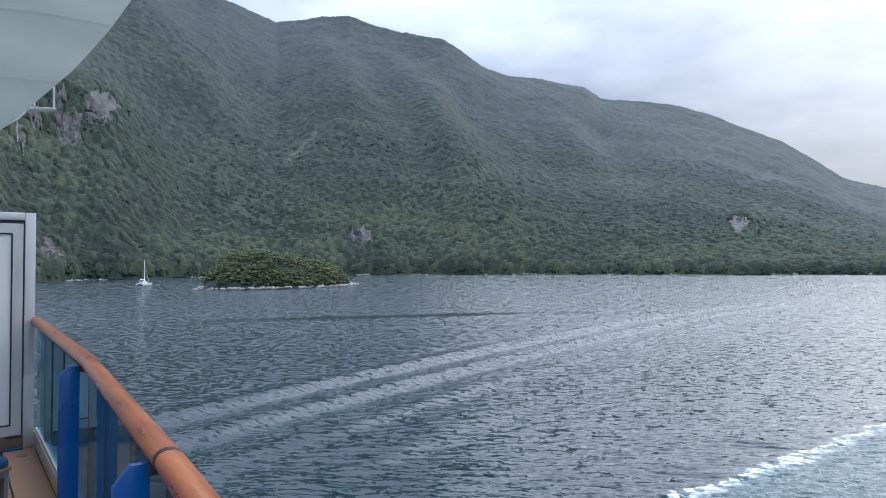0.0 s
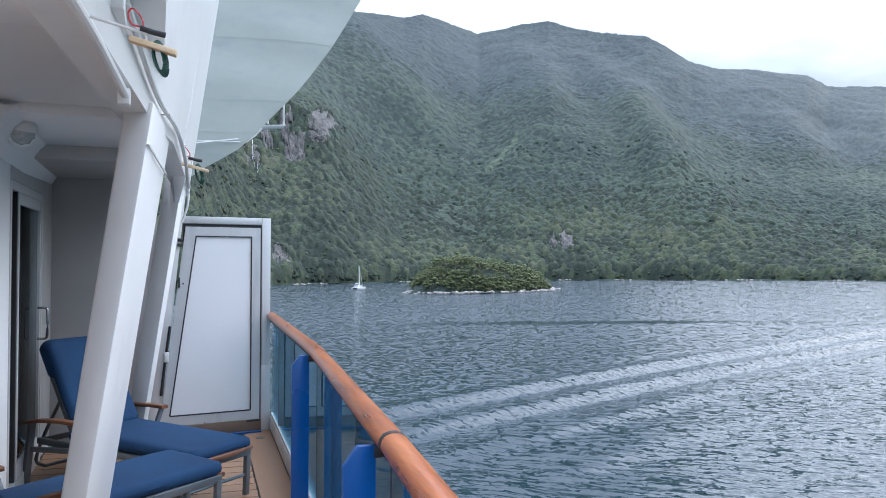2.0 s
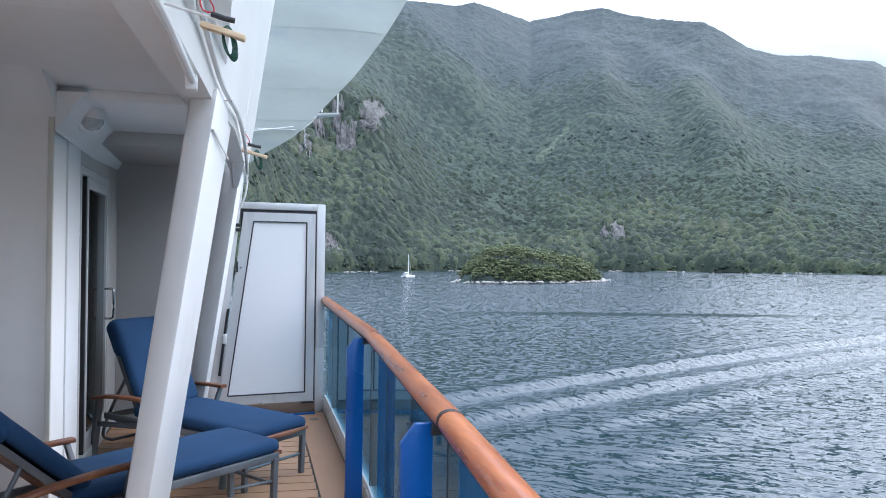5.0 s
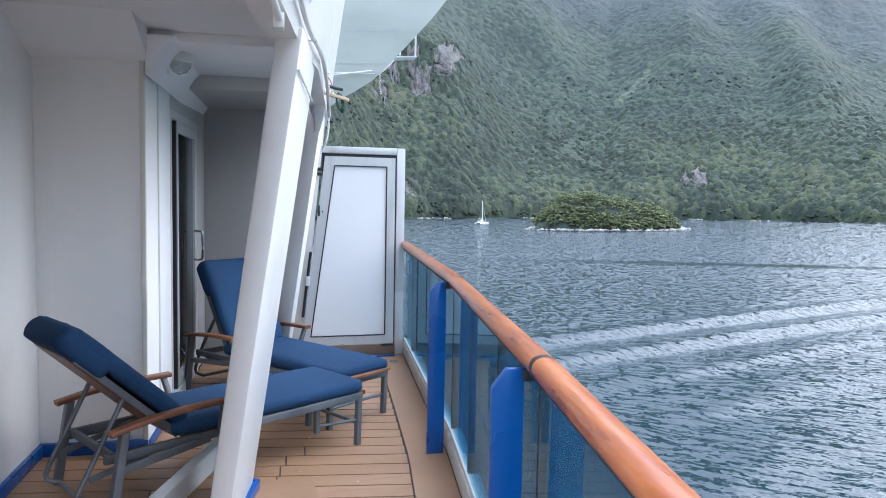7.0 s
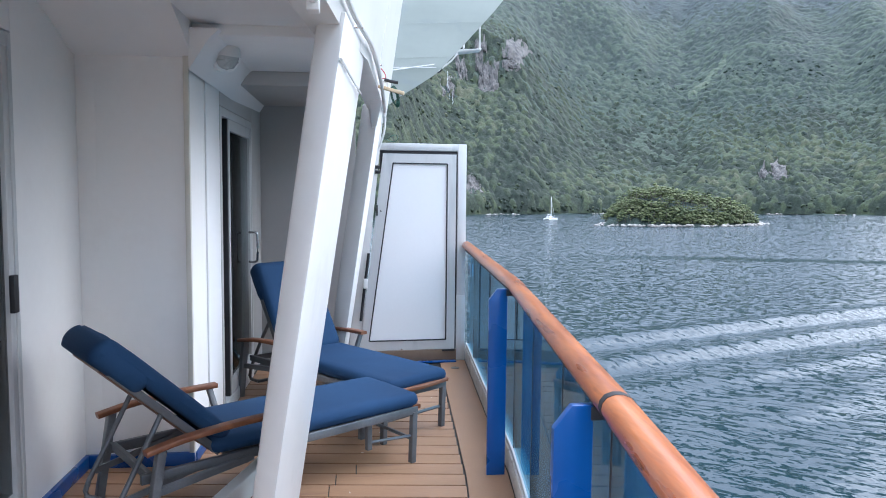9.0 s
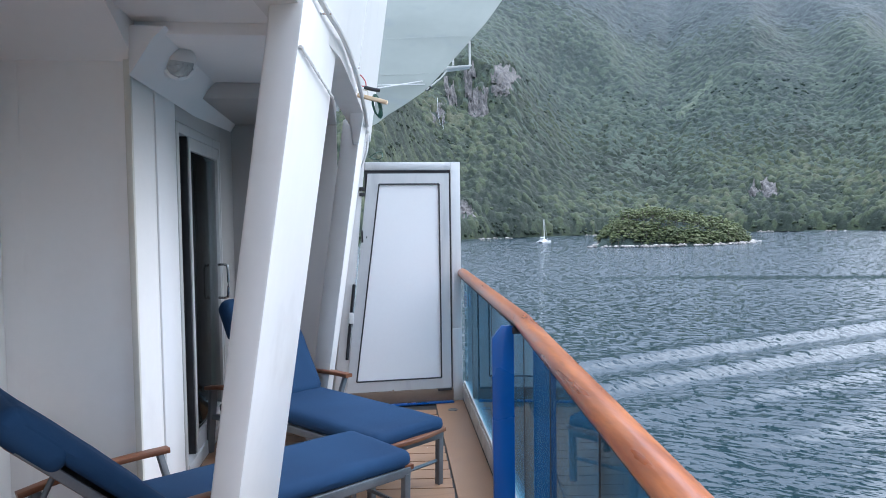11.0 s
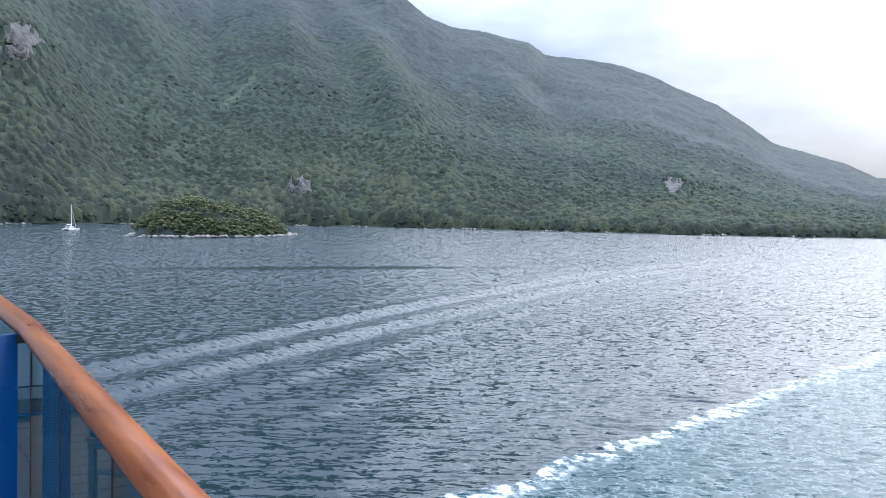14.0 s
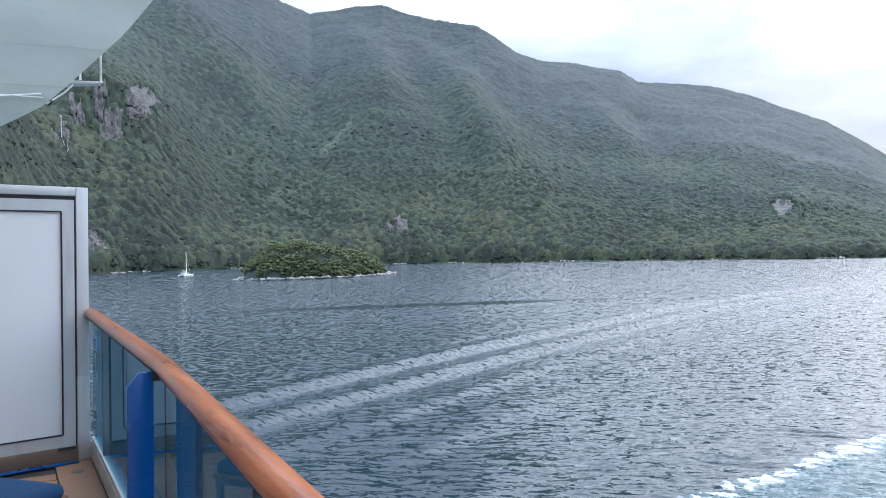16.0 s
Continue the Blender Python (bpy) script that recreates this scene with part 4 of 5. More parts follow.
# ---- anchored catamaran ----
def catamaran():
    t = thing("catamaran", "white sailing catamaran at anchor with bare mast", "sailboat", pose(182, 660, SEA_Z, 0, 0, 40) @ Matrix.Scale(1.12, 4), ship=False)
    for s in (-1, 1):
        bm = bmesh.new()
        rings = []
        for x, w, top, bot in ((-6.2, 0.9, 1.0, 0.1), (-5.4, 1.6, 1.3, -0.3), (0, 1.7, 1.7, -0.5), (4.5, 1.2, 1.9, -0.4), (6.4, 0.12, 2.0, 0.3)):
            y = s * 2.7
            rings.append([bm.verts.new(p) for p in ((x, y - w / 2, top), (x, y - w / 2 * 0.9, 0.5), (x, y, bot), (x, y + w / 2 * 0.9, 0.5), (x, y + w / 2, top))])
        for a, b in zip(rings, rings[1:]):
            for i in range(5):
                bm.faces.new((a[i], a[(i + 1) % 5], b[(i + 1) % 5], b[i]))
        bm.faces.new(rings[0]); bm.faces.new(rings[-1][::-1])
        part("hull", bm, GELCOAT, t)
    part("bridge_deck", box(-5.2, 3.2, -2.7, 2.7, 1.0, 1.8, 0.15), GELCOAT, t)
    cabin = part("cabin", hexa([(-3.6, -2.2, 1.8), (2.6, -1.9, 1.8), (2.6, 1.9, 1.8), (-3.6, 2.2, 1.8)], [(-3.8, -2.0, 3.2), (1.2, -1.5, 3.1), (1.2, 1.5, 3.1), (-3.8, 2.0, 3.2)], 0.12), GELCOAT, t)
    part("window", box(-3.0, 1.4, -2.06, 2.06, 2.25, 2.75, 0.03), TINTED, cabin, "dark cabin window band")
    part("bimini", box(-5.6, -3.2, -2.0, 2.0, 3.5, 3.62, 0.04), GELCOAT, t)
    part("mast", tube([(0.6, 0, 1.7), (0.5, 0, 19.5)], 0.24, 8), GELCOAT, t, "bare mast, thickened to show from the ship")
    part("boom", tube([(0.5, 0, 4.3), (-5.0, 0, 4.6)], 0.22, 8), GELCOAT, t, "boom with furled white sail")
    part("spreader", tube([(0.55, -1.3, 11.0), (0.4, 0, 11.2), (0.55, 1.3, 11.0)], 0.06, 6), CHROME, t)
    part("forestay", tube([(6.0, 0, 2.0), (0.5, 0, 18.5)], 0.07, 6), GELCOAT, t)
    for s in (-1, 1):
        part("shroud", tube([(-0.6, s * 3.2, 1.7), (0.5, 0, 18.8)], 0.04, 5), CHROME, t)
    d = thing("dinghy", "small inflatable dinghy floating by the catamaran", "dinghy", pose(192, 655, SEA_Z + 0.1, 0, 0, 10), ship=False)
    part("tube", tube(curve_path([(-1.5, -0.7, 0.2), (0.8, -0.7, 0.2), (1.6, 0, 0.35), (0.8, 0.7, 0.2), (-1.5, 0.7, 0.2)]), 0.25, 8), STEELGREY, d)
    part("floor", box(-1.5, 1.0, -0.6, 0.6, 0.0, 0.12, 0.02), GELCOAT, d)
    return t


catamaran()

# ---- ship: layout lines ----
RAIL = [(0.006, 0.0), (-0.15, -2.864), (-0.385, -5.12), (-0.535, -6.35), (-0.66, -7.1), (-0.86, -8.0), (-1.12, -9.0)]


def rail_x(y):
    return float(np.interp(y, [b for _, b in RAIL][::-1], [a for a, _ in RAIL][::-1]))


def along(y0, y1, z, dx=0.0, step=0.25):
    k = max(2, int(abs(y1 - y0) / step) + 1)
    return [(rail_x(y) + dx, y, z) for y in np.linspace(y0, y1, k)]


def wall_x(y):
    """Outer face of the raked bulkhead at z = 2.3."""
    return float(np.interp(y, [-9.5, -5.0, -3.45, -2.82, -0.4, 0.8], [-1.70, -1.20, -1.043, -0.938, -0.765, -0.72]))


LEAN = (0.142, 0.215)      # rake of the bulkhead per metre of height

# ---- hull, deck ----
pts = [(x + 0.03, y) for x, y in RAIL] + [(-7, -9.0), (-7, 0.0)]
solid("hull", hexa([(x, y, -19.0) for x, y in pts], [(x, y, -0.16) for x, y in pts]), HULLWHITE, "white painted ship hull below the balcony", "hull", kind="structure")
deck = solid("floor", hexa([(x + 0.02, y, -0.15) for x, y in pts[:-2]] + [(-2.60, -9.0, -0.15), (-2.60, 0.02, -0.15)],
                           [(x + 0.02, y, -0.012) for x, y in pts[:-2]] + [(-2.60, -9.0, -0.012), (-2.60, 0.02, -0.012)]), CAULK,
             "balcony deck of brown composite planks with dark seams", "floor", kind="structure")
# margin board along the rail
part("margin_board", sweep(rect(0.236, 0.012), [(rail_x(y) - 0.119, y, -0.006) for y in np.linspace(-0.02, -9.0, 40)]), MARGIN, deck, "plain brown margin board")

# ---- coaming, glass, posts and handrail ----
kerb = thing("coaming", "low worn grey steel coaming under the glass", "coaming", kind="structure")
part("body", sweep(rect(0.05, 0.13, 0.008), along(-0.01, -9, 0.065, 0.028)), KERB, kerb)
part("channel", sweep(rect(0.034, 0.03, 0.004), along(-0.01, -9, 0.145, 0.028)), ALU, kerb, "aluminium glazing channel")

BREAKS = [-0.03, -0.62, -1.72, -2.83, -3.55, -4.32, -5.02, -6.1, -7.2, -8.3]
for y0, y1 in zip(BREAKS, BREAKS[1:]):
    g = thing("glass_panel", "blue-tinted balustrade glass pane with a lightening film under the rail", "glass panel", group="balustrade panes")
    pane = part("pane", sweep(rect(0.012, 0.90), along(y0 - 0.010, y1 + 0.010, 0.60, 0.028)), GLASS, g)
    pane.visible_shadow = False
    for ye in (y0 - 0.007, y1 + 0.007):
        part("edge", sweep(rect(0.013, 0.90), along(ye + 0.0025, ye - 0.0025, 0.60, 0.028)), RUBBER, g, "dark polished pane edge")


def rail_post():
    t = thing("rail_post", "bright blue flat steel rail post on the deck edge", "post", group="blue rail posts")
    part("plate", plate([(-0.125, -0.002), (-0.022, -0.002), (-0.022, 1.055), (-0.078, 1.055), (-0.125, 0.995)], -0.014, 0.014, 0.003), BLUEPAINT, t)
    part("bracket", box(-0.03, 0.03, -0.016, 0.016, 1.015, 1.052, 0.004), RUBBER, t, "dark bracket to the rail")
    return t


first = rail_post()
first.matrix_world = SHIP @ pose(rail_x(-2.80), -2.80, 0)
for y in (-4.98, -7.15):
    copy_thing(first, SHIP @ pose(rail_x(y), y, 0))

RAILPROF = [(-0.030, -0.030), (0.030, -0.030), (0.041, -0.022), (0.046, -0.006), (0.043, 0.010), (0.032, 0.024), (0.014, 0.031), (-0.006, 0.031),
            (-0.026, 0.023), (-0.040, 0.006), (-0.043, -0.010), (-0.040, -0.022)]
hr = thing("handrail", "varnished orange-brown teak handrail with rounded top", "handrail")
for y0, y1 in ((0.0, -2.862), (-2.865, -5.108), (-5.132, -9.0)):
    part("segment", sweep(RAILPROF, along(y0, y1, 1.09, 0.012, 0.12)), RAILWOOD, hr, smooth=60)
part("mitre_line", sweep([(a * 1.004, b * 1.004) for a, b in RAILPROF], along(-2.8615, -2.8655, 1.09, 0.012, 0.002)), TEAKARM, hr, "thin dark glue line of the mitre")
part("joint_band", sweep([(a * 1.03, b * 1.04) for a, b in RAILPROF], along(-5.106, -5.134, 1.09, 0.012, 0.02)), RUBBER, hr, "dark metal band at the rail joint")
part("fixing_strip", sweep(rect(0.05, 0.022), along(-0.02, -9, 1.050, 0.016)), RUBBER, hr, "dark strip under the rail")

# ---- end divider with door ----
END = pose(0, 0, 0, 0, 0, 4.03)     # the divider stands a little askew to the rail
dv = thing("balcony_divider", "white panelled balcony divider door in an aluminium frame", "divider", END)
part("outer_post", box(-0.082, 0.0, -0.03, 0.03, 0.0, 2.02, 0.005), ALU, dv)
part("post_foot", box(-0.084, 0.002, -0.032, 0.032, 0.0, 0.62, 0.004), ALU, dv)
part("top_bar", box(-0.80, -0.083, -0.03, 0.03, 1.955, 2.02, 0.005), ALU, dv)
# full black sheet, added so the gaps round the leaf come out black
part("gasket", box(-0.80, -0.083, -0.012, 0.012, 0.10, 1.953, 0.0), RUBBER, dv, "black sheet behind the door leaf that fills its gaps")
OUT = [(-0.985, 0.115), (-0.098, 0.115), (-0.098, 1.925), (-0.775, 1.925)]
INN = [(-0.898, 0.205), (-0.182, 0.205), (-0.182, 1.838), (-0.684, 1.838)]
for k, nm in enumerate(("bottom_rail", "hinge_stile", "top_rail", "slanted_stile")):
    a, b = k, (k + 1) % 4
    part(nm, plate([OUT[a], OUT[b], INN[b], INN[a]], -0.036, -0.004), ALU, dv, smooth=0)
part("sheet", plate([(x * 1.0, z) for x, z in INN], -0.024, -0.010), SHEET, dv, "flat white door sheet", smooth=0)
for k in range(4):
    a, b = Vector((INN[k][0], -0.026, INN[k][1])), Vector((INN[(k + 1) % 4][0], -0.026, INN[(k + 1) % 4][1]))
    part("seal", tube([a - Vector((0, 0.009, 0)), b - Vector((0, 0.009, 0))], 0.0065, 6), RUBBER, dv, "thin black seal")
part("threshold", box(-1.02, -0.083, -0.05, 0.02, 0.0, 0.112, 0.006), THRESHOLD, dv, "brown threshold under the door")
part("floor_strip", box(-0.72, -0.09, -0.105, -0.052, 0.0, 0.012, 0.003), BLUEPAINT, dv, "blue strip on the deck")
part("bolt", box(-0.22, -0.10, -0.062, -0.05, 0.098, 0.116, 0.003), RUBBER, dv, "black sliding bolt")
latch = part("latch", box(-0.838, -0.822, -0.05, -0.034, 1.36, 1.46, 0.003), RUBBER, dv, "small black latch")
for z in (1.74, 1.785):
    part("hinge_bracket", box(-0.845, -0.80, -0.045, -0.004, z, z + 0.03, 0.004), RUBBER, dv, "dark hinge bracket")
part("stay_eye", tube([(-0.60, -0.056, 0.125), (-0.60, -0.07, 0.125)], 0.008, 8), CHROME, dv)
part("keeper", box(-0.80, -0.79, -0.048, -0.036, 1.395, 1.41, 0.002), RUBBER, dv)

# jamb between bulkhead and divider
solid("jamb", hexa([(-1.10, -0.02, 0), (-0.99, -0.02, 0), (-0.99, 0.06, 0), (-1.10, 0.06, 0)], [(-0.84, -0.02, 2.25), (-0.775, -0.02, 2.25), (-0.775, 0.06, 2.25), (-0.84, 0.06, 2.25)], 0.004),
      WHITE, "white painted jamb beside the divider", "trim", END, kind="structure")
st = thing("door_stay", "dark door stay strap with a white catch", "door stay", END)
part("strap", tube([(-0.905, -0.055, 1.02), (-0.955, -0.06, 0.60), (-0.975, -0.055, 0.40)], 0.014, 6), RUBBER, st)
part("catch", box(-0.955, -0.915, -0.085, -0.05, 0.70, 0.79, 0.006), WHITE, st, "white plastic catch")

# ---- raked bulkhead: columns, head, sill ----
bulk = thing("wall_outboard", "white raked steel bulkhead with open bays", "wall", kind="structure")


def raked_column(low, high):
    """A column that leans outboard and aft: four corners at the deck and at the ceiling."""
    return hexa([(x, y, 0.0) for x, y in low], [(x, y, 2.32) for x, y in high], 0.012)


COLUMN = [(-1.373, -3.865), (-1.288, -3.21), (-1.400, -3.12), (-1.470, -3.77)]
part("column", raked_column(COLUMN, [(-1.038, -3.685), (-0.954, -2.86), (-1.085, -2.72), (-1.157, -3.64)]), WHITE, bulk)
cx, cy = -1.381, -3.50
foot = [(cx + (x - cx) * 1.45, cy + (y - cy) * 1.10) for x, y in COLUMN]
part("foot_edging", hexa([(x, y, 0.0) for x, y in foot], [(x, y, 0.05) for x, y in foot], 0.006), BLUEPAINT, bulk, "blue painted edging round the column foot")
part("column", raked_column([(-1.153, -1.112), (-1.12, -0.897), (-1.233, -0.73), (-1.266, -0.944)], [(-0.816, -0.562), (-0.773, -0.306), (-0.92, -0.18), (-0.96, -0.432)]), WHITE, bulk)
# head above the bays, leaning outboard
ys = list(np.linspace(-5.6, 0.75, 24))
prof = [[(wall_x(y), y, 2.27), (wall_x(y) + LEAN[0] * 0.9, y + 0.0, 3.2), (wall_x(y) + LEAN[0] * 3.7, y, 6.0), (wall_x(y) + LEAN[0] * 3.7 - 0.14, y, 6.0), (wall_x(y) - 0.14, y, 2.27)] for y in ys]
bm = bmesh.new()
rings = [[bm.verts.new(p) for p in r] for r in prof]
for a, b in zip(rings, rings[1:]):
    for i in range(5):
        bm.faces.new((a[i], a[(i + 1) % 5], b[(i + 1) % 5], b[i]))
bm.faces.new(rings[0]); bm.faces.new(rings[-1][::-1])
part("head_plate", bm, WHITE, bulk, smooth=40)
# weld beads and plate seams on the bulkhead
weld = random.Random(8)
bead = [Vector((-1.064, -3.70, 2.125)).lerp(Vector((-0.982, -2.92, 2.085)), k / 40) + Vector((0.004, -0.003, weld.uniform(-0.003, 0.003))) for k in range(41)]
bm = bmesh.new()
for a, b in zip(bead, bead[1:]):
    tube([a, b], weld.uniform(0.004, 0.0065), 6, bm)
part("weld_bead", bm, WHITE, bulk, "ragged painted-over weld")
for y in (-5.6, -1.9):
    part("plate_seam", tube([(wall_x(y) + 0.003, y, 2.28), (wall_x(y) + LEAN[0] * 0.9 + 0.003, y + 0.1, 3.2), (wall_x(y) + LEAN[0] * 3.7, y + 0.4, 5.9)], 0.004, 6), WHITE, bulk)
# low coaming across the deck inside the near bay
part("coaming", sweep(rect(0.07, 0.125, 0.008), [(-1.53 + 0.27 * (y + 2.83), y, 0.0605) for y in (-2.62, -3.2, -3.9, -4.6)]), WHITE, bulk, "low white deck coaming")
# lug brackets under the head
for y in (-0.72,):
    part("lug", hexa([(wall_x(y) - 0.10, y - 0.10, 2.10), (wall_x(y) - 0.06, y - 0.10, 2.10), (wall_x(y) - 0.06, y + 0.02, 2.10), (wall_x(y) - 0.10, y + 0.02, 2.10)],
                     [(wall_x(y) - 0.12, y - 0.45, 2.28), (wall_x(y) - 0.02, y - 0.45, 2.28), (wall_x(y) - 0.02, y + 0.04, 2.28), (wall_x(y) - 0.12, y + 0.04, 2.28)], 0.006), CEIL, bulk)

# ---- ceiling ----
bm = box(-2.9, -1.0, -5.6, 0.40, 2.50, 2.60)
for y0, y1, zb in ((-2.52, -1.28, 2.44), (-4.75, -4.45, 2.38)):
    add_box(bm, -2.56, -1.12, y0, y1, zb, 2.505, 0.012)
# sloping coves where the ceiling meets the return wall and the cabin wall
def cove(corners, shift):
    """A wedge of three corners drawn out along a straight run."""
    lower = [bm.verts.new(p) for p in corners]
    upper = [bm.verts.new(Vector(p) + Vector(shift)) for p in corners]
    bm.faces.new(lower[::-1]); bm.faces.new(upper)
    for k in range(len(corners)):
        bm.faces.new((lower[k], lower[(k + 1) % len(corners)], upper[(k + 1) % len(corners)], upper[k]))


cove([(-2.56, -2.494, 2.315), (-2.56, -2.60, 2.345), (-2.56, -2.80, 2.43), (-2.56, -3.0, 2.503), (-2.56, -2.494, 2.503)], (0.66, 0, 0))
cove([(-1.905, -2.60, 2.235), (-1.87, -2.60, 2.29), (-1.80, -2.60, 2.40), (-1.74, -2.60, 2.46), (-1.905, -2.60, 2.46)], (0, 2.65, 0))
bmesh.ops.recalc_face_normals(bm, faces=bm.faces)
solid("ceiling", bm, CEIL, "grey-white painted steel ceiling with shallow beams", "ceiling", kind="structure")
# darker grey than the ceiling, so its shade sits in the colour
solid("ceiling_recess", box(-1.90, -1.02, -1.27, 0.058, 2.34, 2.498, 0.01), GREYWALL, "dropped ceiling at the end of the recess, greyed for shade", "ceiling", kind="structure")
pipe = thing("pipe", "white painted drain pipe under the ceiling edge", "pipe")
part("run", tube(curve_path([(-1.135, -4.16, 2.235), (-1.20, -4.9, 2.26), (-1.27, -5.55, 2.27)]), 0.016, 10), WHITE, pipe)
part("bracket", box(-1.165, -1.12, -4.20, -4.13, 2.20, 2.26, 0.006), WHITE, pipe)

# ---- cabin walls ----
def cab_x(y):
    return -1.878 + 0.022 * y


def cab_block(y0, y1, z0, z1, x_in=0.12, proud=0.0):
    return hexa([(cab_x(y0) - x_in, y0, z0), (cab_x(y0) + proud, y0, z0), (cab_x(y1) + proud, y1, z0), (cab_x(y1) - x_in, y1, z0)],
                [(cab_x(y0) - x_in, y0, z1), (cab_x(y0) + proud, y0, z1), (cab_x(y1) + proud, y1, z1), (cab_x(y1) - x_in, y1, z1)], 0.004)


inner = thing("wall_inboard", "smooth white painted cabin wall with a sliding door", "wall", kind="structure")
part("panel", cab_block(-2.50, -1.70, 0.0, 2.5, 0.5), WALLPAINT, inner)
part("pilaster", cab_block(-2.12, -1.74, 0.0, 2.25, 0.0, 0.012), SHEET, inner, "pale blue-white wall strip")
part("corner_trim", box(-1.955, -1.925, -2.52, -2.49, 0.0, 2.34, 0.004), CREAM, inner, "cream corner trim")
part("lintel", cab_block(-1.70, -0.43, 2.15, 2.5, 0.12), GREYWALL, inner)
part("end_pier", cab_block(-0.43, 0.12, 0.0, 2.5, 0.12), GREYWALL, inner, "grey pier beside the door")
part("return_panel", box(-2.62, -1.945, -2.495, -2.40, 0.0, 2.5, 0.004), WALLPAINT, inner)
part("near_panel", box(-2.64, -2.53, -3.24, -2.495, 0.0, 2.5, 0.004), WALLPAINT, inner)
part("near_lintel", box(-2.64, -2.53, -4.9, -3.24, 2.28, 2.5, 0.004), WALLPAINT, inner)
part("rear_panel", box(-2.64, -2.53, -9.0, -4.9, 0.0, 2.5, 0.004), WALLPAINT, inner)
solid("wall_end", box(-1.95, -1.02, 0.06, 0.14, 0.0, 2.5, 0.003), GREYWALL, "grey end wall of the recess", "wall", kind="structure")
# room shell coloured near black so the doors look into an unlit cabin
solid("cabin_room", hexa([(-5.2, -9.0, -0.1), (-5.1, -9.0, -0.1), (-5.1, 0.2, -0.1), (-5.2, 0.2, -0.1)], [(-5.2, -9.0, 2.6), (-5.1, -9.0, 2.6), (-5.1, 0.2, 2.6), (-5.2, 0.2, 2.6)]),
      DARKROOM, "cabin wall behind the glass doors, coloured dark as unlit", "wall", kind="structure")
solid("cabin_floor", box(-5.1, -2.61, -9.0, 0.2, -0.12, -0.02), DARKROOM, "cabin floor behind the doors, coloured dark as unlit", "floor", kind="structure")
solid("cabin_ceiling", box(-5.1, -2.91, -9.0, 0.2, 2.52, 2.6), DARKROOM, "cabin ceiling, coloured dark as unlit", "ceiling", kind="structure")
bb = thing("baseboard", "blue painted edging at the foot of the walls", "baseboard", kind="structure")
part("strip", box(-2.53, -2.505, -3.24, -2.50, 0.0, 0.075, 0.003), BLUEPAINT, bb)
part("strip", box(-2.53, -1.925, -2.528, -2.497, 0.0, 0.075, 0.003), BLUEPAINT, bb)
part("strip", cab_block(-2.48, -1.72, 0.0, 0.06, 0.0, 0.014), BLUEPAINT, bb)


def sliding_door(name, y0, y1, top, xf, label, pulls=True):
    """An aluminium door frame with a glazed leaf and D handles; xf gives the wall plane."""
    t = thing(name, label, "door", kind="structure")
    def bar(nm, ya, yb, za, zb, d0, d1, mat, lab="", par=None):
        lo = [(xf(ya) + d0, ya, za), (xf(ya) + d1, ya, za), (xf(yb) + d1, yb, za), (xf(yb) + d0, yb, za)]
        return part(nm, hexa(lo, [(x, y, zb) for x, y, _ in lo], 0.003), mat, par or t, lab)
    bar("frame_jamb", y0, y0 + 0.055, 0.0, top, -0.09, 0.006, ALU)
    bar("frame_jamb", y1 - 0.03, y1, 0.0, top, -0.09, 0.006, ALU)
    bar("frame_head", y0 + 0.055, y1 - 0.03, top - 0.06, top, -0.09, 0.006, ALU)
    bar("sill", y0 + 0.055, y1 - 0.03, 0.0, 0.09, -0.10, 0.012, ALU)
    a, b = y0 + 0.30, y1 - 0.035
    bar("gasket", a - 0.03, a, 0.09, top - 0.06, -0.05, -0.004, RUBBER, "black door gasket")
    bar("leaf_stile", a, a + 0.045, 0.09, top - 0.06, -0.05, 0.002, ALU)
    bar("leaf_stile", b - 0.05, b, 0.09, top - 0.06, -0.05, 0.002, ALU)
    bar("leaf_rail", a + 0.045, b - 0.05, 0.09, 0.2, -0.05, 0.002, ALU)
    bar("leaf_rail", a + 0.045, b - 0.05, top - 0.14, top - 0.06, -0.05, 0.002, ALU)
    pane = bar("pane", a + 0.045, b - 0.05, 0.2, top - 0.14, -0.028, -0.018, DOORGLASS, "dark door glass")
    pane.visible_shadow = False
    pane = bar("pane", y0 + 0.055, a - 0.03, 0.09, top - 0.06, -0.078, -0.068, DOORGLASS, "dark side glass")
    pane.visible_shadow = False
    for d, sgn in ((0.004, 1), (-0.052, -1)) if pulls else ():
        yy = b - 0.15
        part("handle", tube(curve_path([(xf(yy) + d, yy, 1.235), (xf(yy) + d + sgn * 0.055, yy, 1.235), (xf(yy) + d + sgn * 0.07, yy, 1.20), (xf(yy) + d + sgn * 0.07, yy, 1.03),
                                        (xf(yy) + d + sgn * 0.055, yy, 0.995), (xf(yy) + d, yy, 0.995)], 4), 0.010, 8), CHROME, t, "D-shaped steel pull handle")
    return t


sliding_door("door_1", -1.69, -0.44, 2.145, cab_x, "narrow glazed aluminium balcony door with D handles")
d2 = sliding_door("door_2", -4.88, -3.25, 2.27, lambda y: -2.53, "glazed aluminium sliding door of the next cabin", False)
part("lock", box(-2.528, -2.505, -3.345, -3.30, 1.03, 1.20, 0.003), RUBBER, d2, "dark lock plate")

# bulkhead lamp
lamp = thing("wall_lamp", "round bulkhead lamp with half-hooded frosted glass, unlit", "lamp", pose(-1.795, -2.15, 2.395, 0, 12, -48) @ Matrix.Scale(1.2, 4))
part("back_plate", tube([(-0.02, 0, 0), (0.022, 0, 0)], 0.082, 28), CEIL, lamp)
bm = bmesh.new()
bmesh.ops.create_uvsphere(bm, u_segments=24, v_segments=14, radius=1.0)
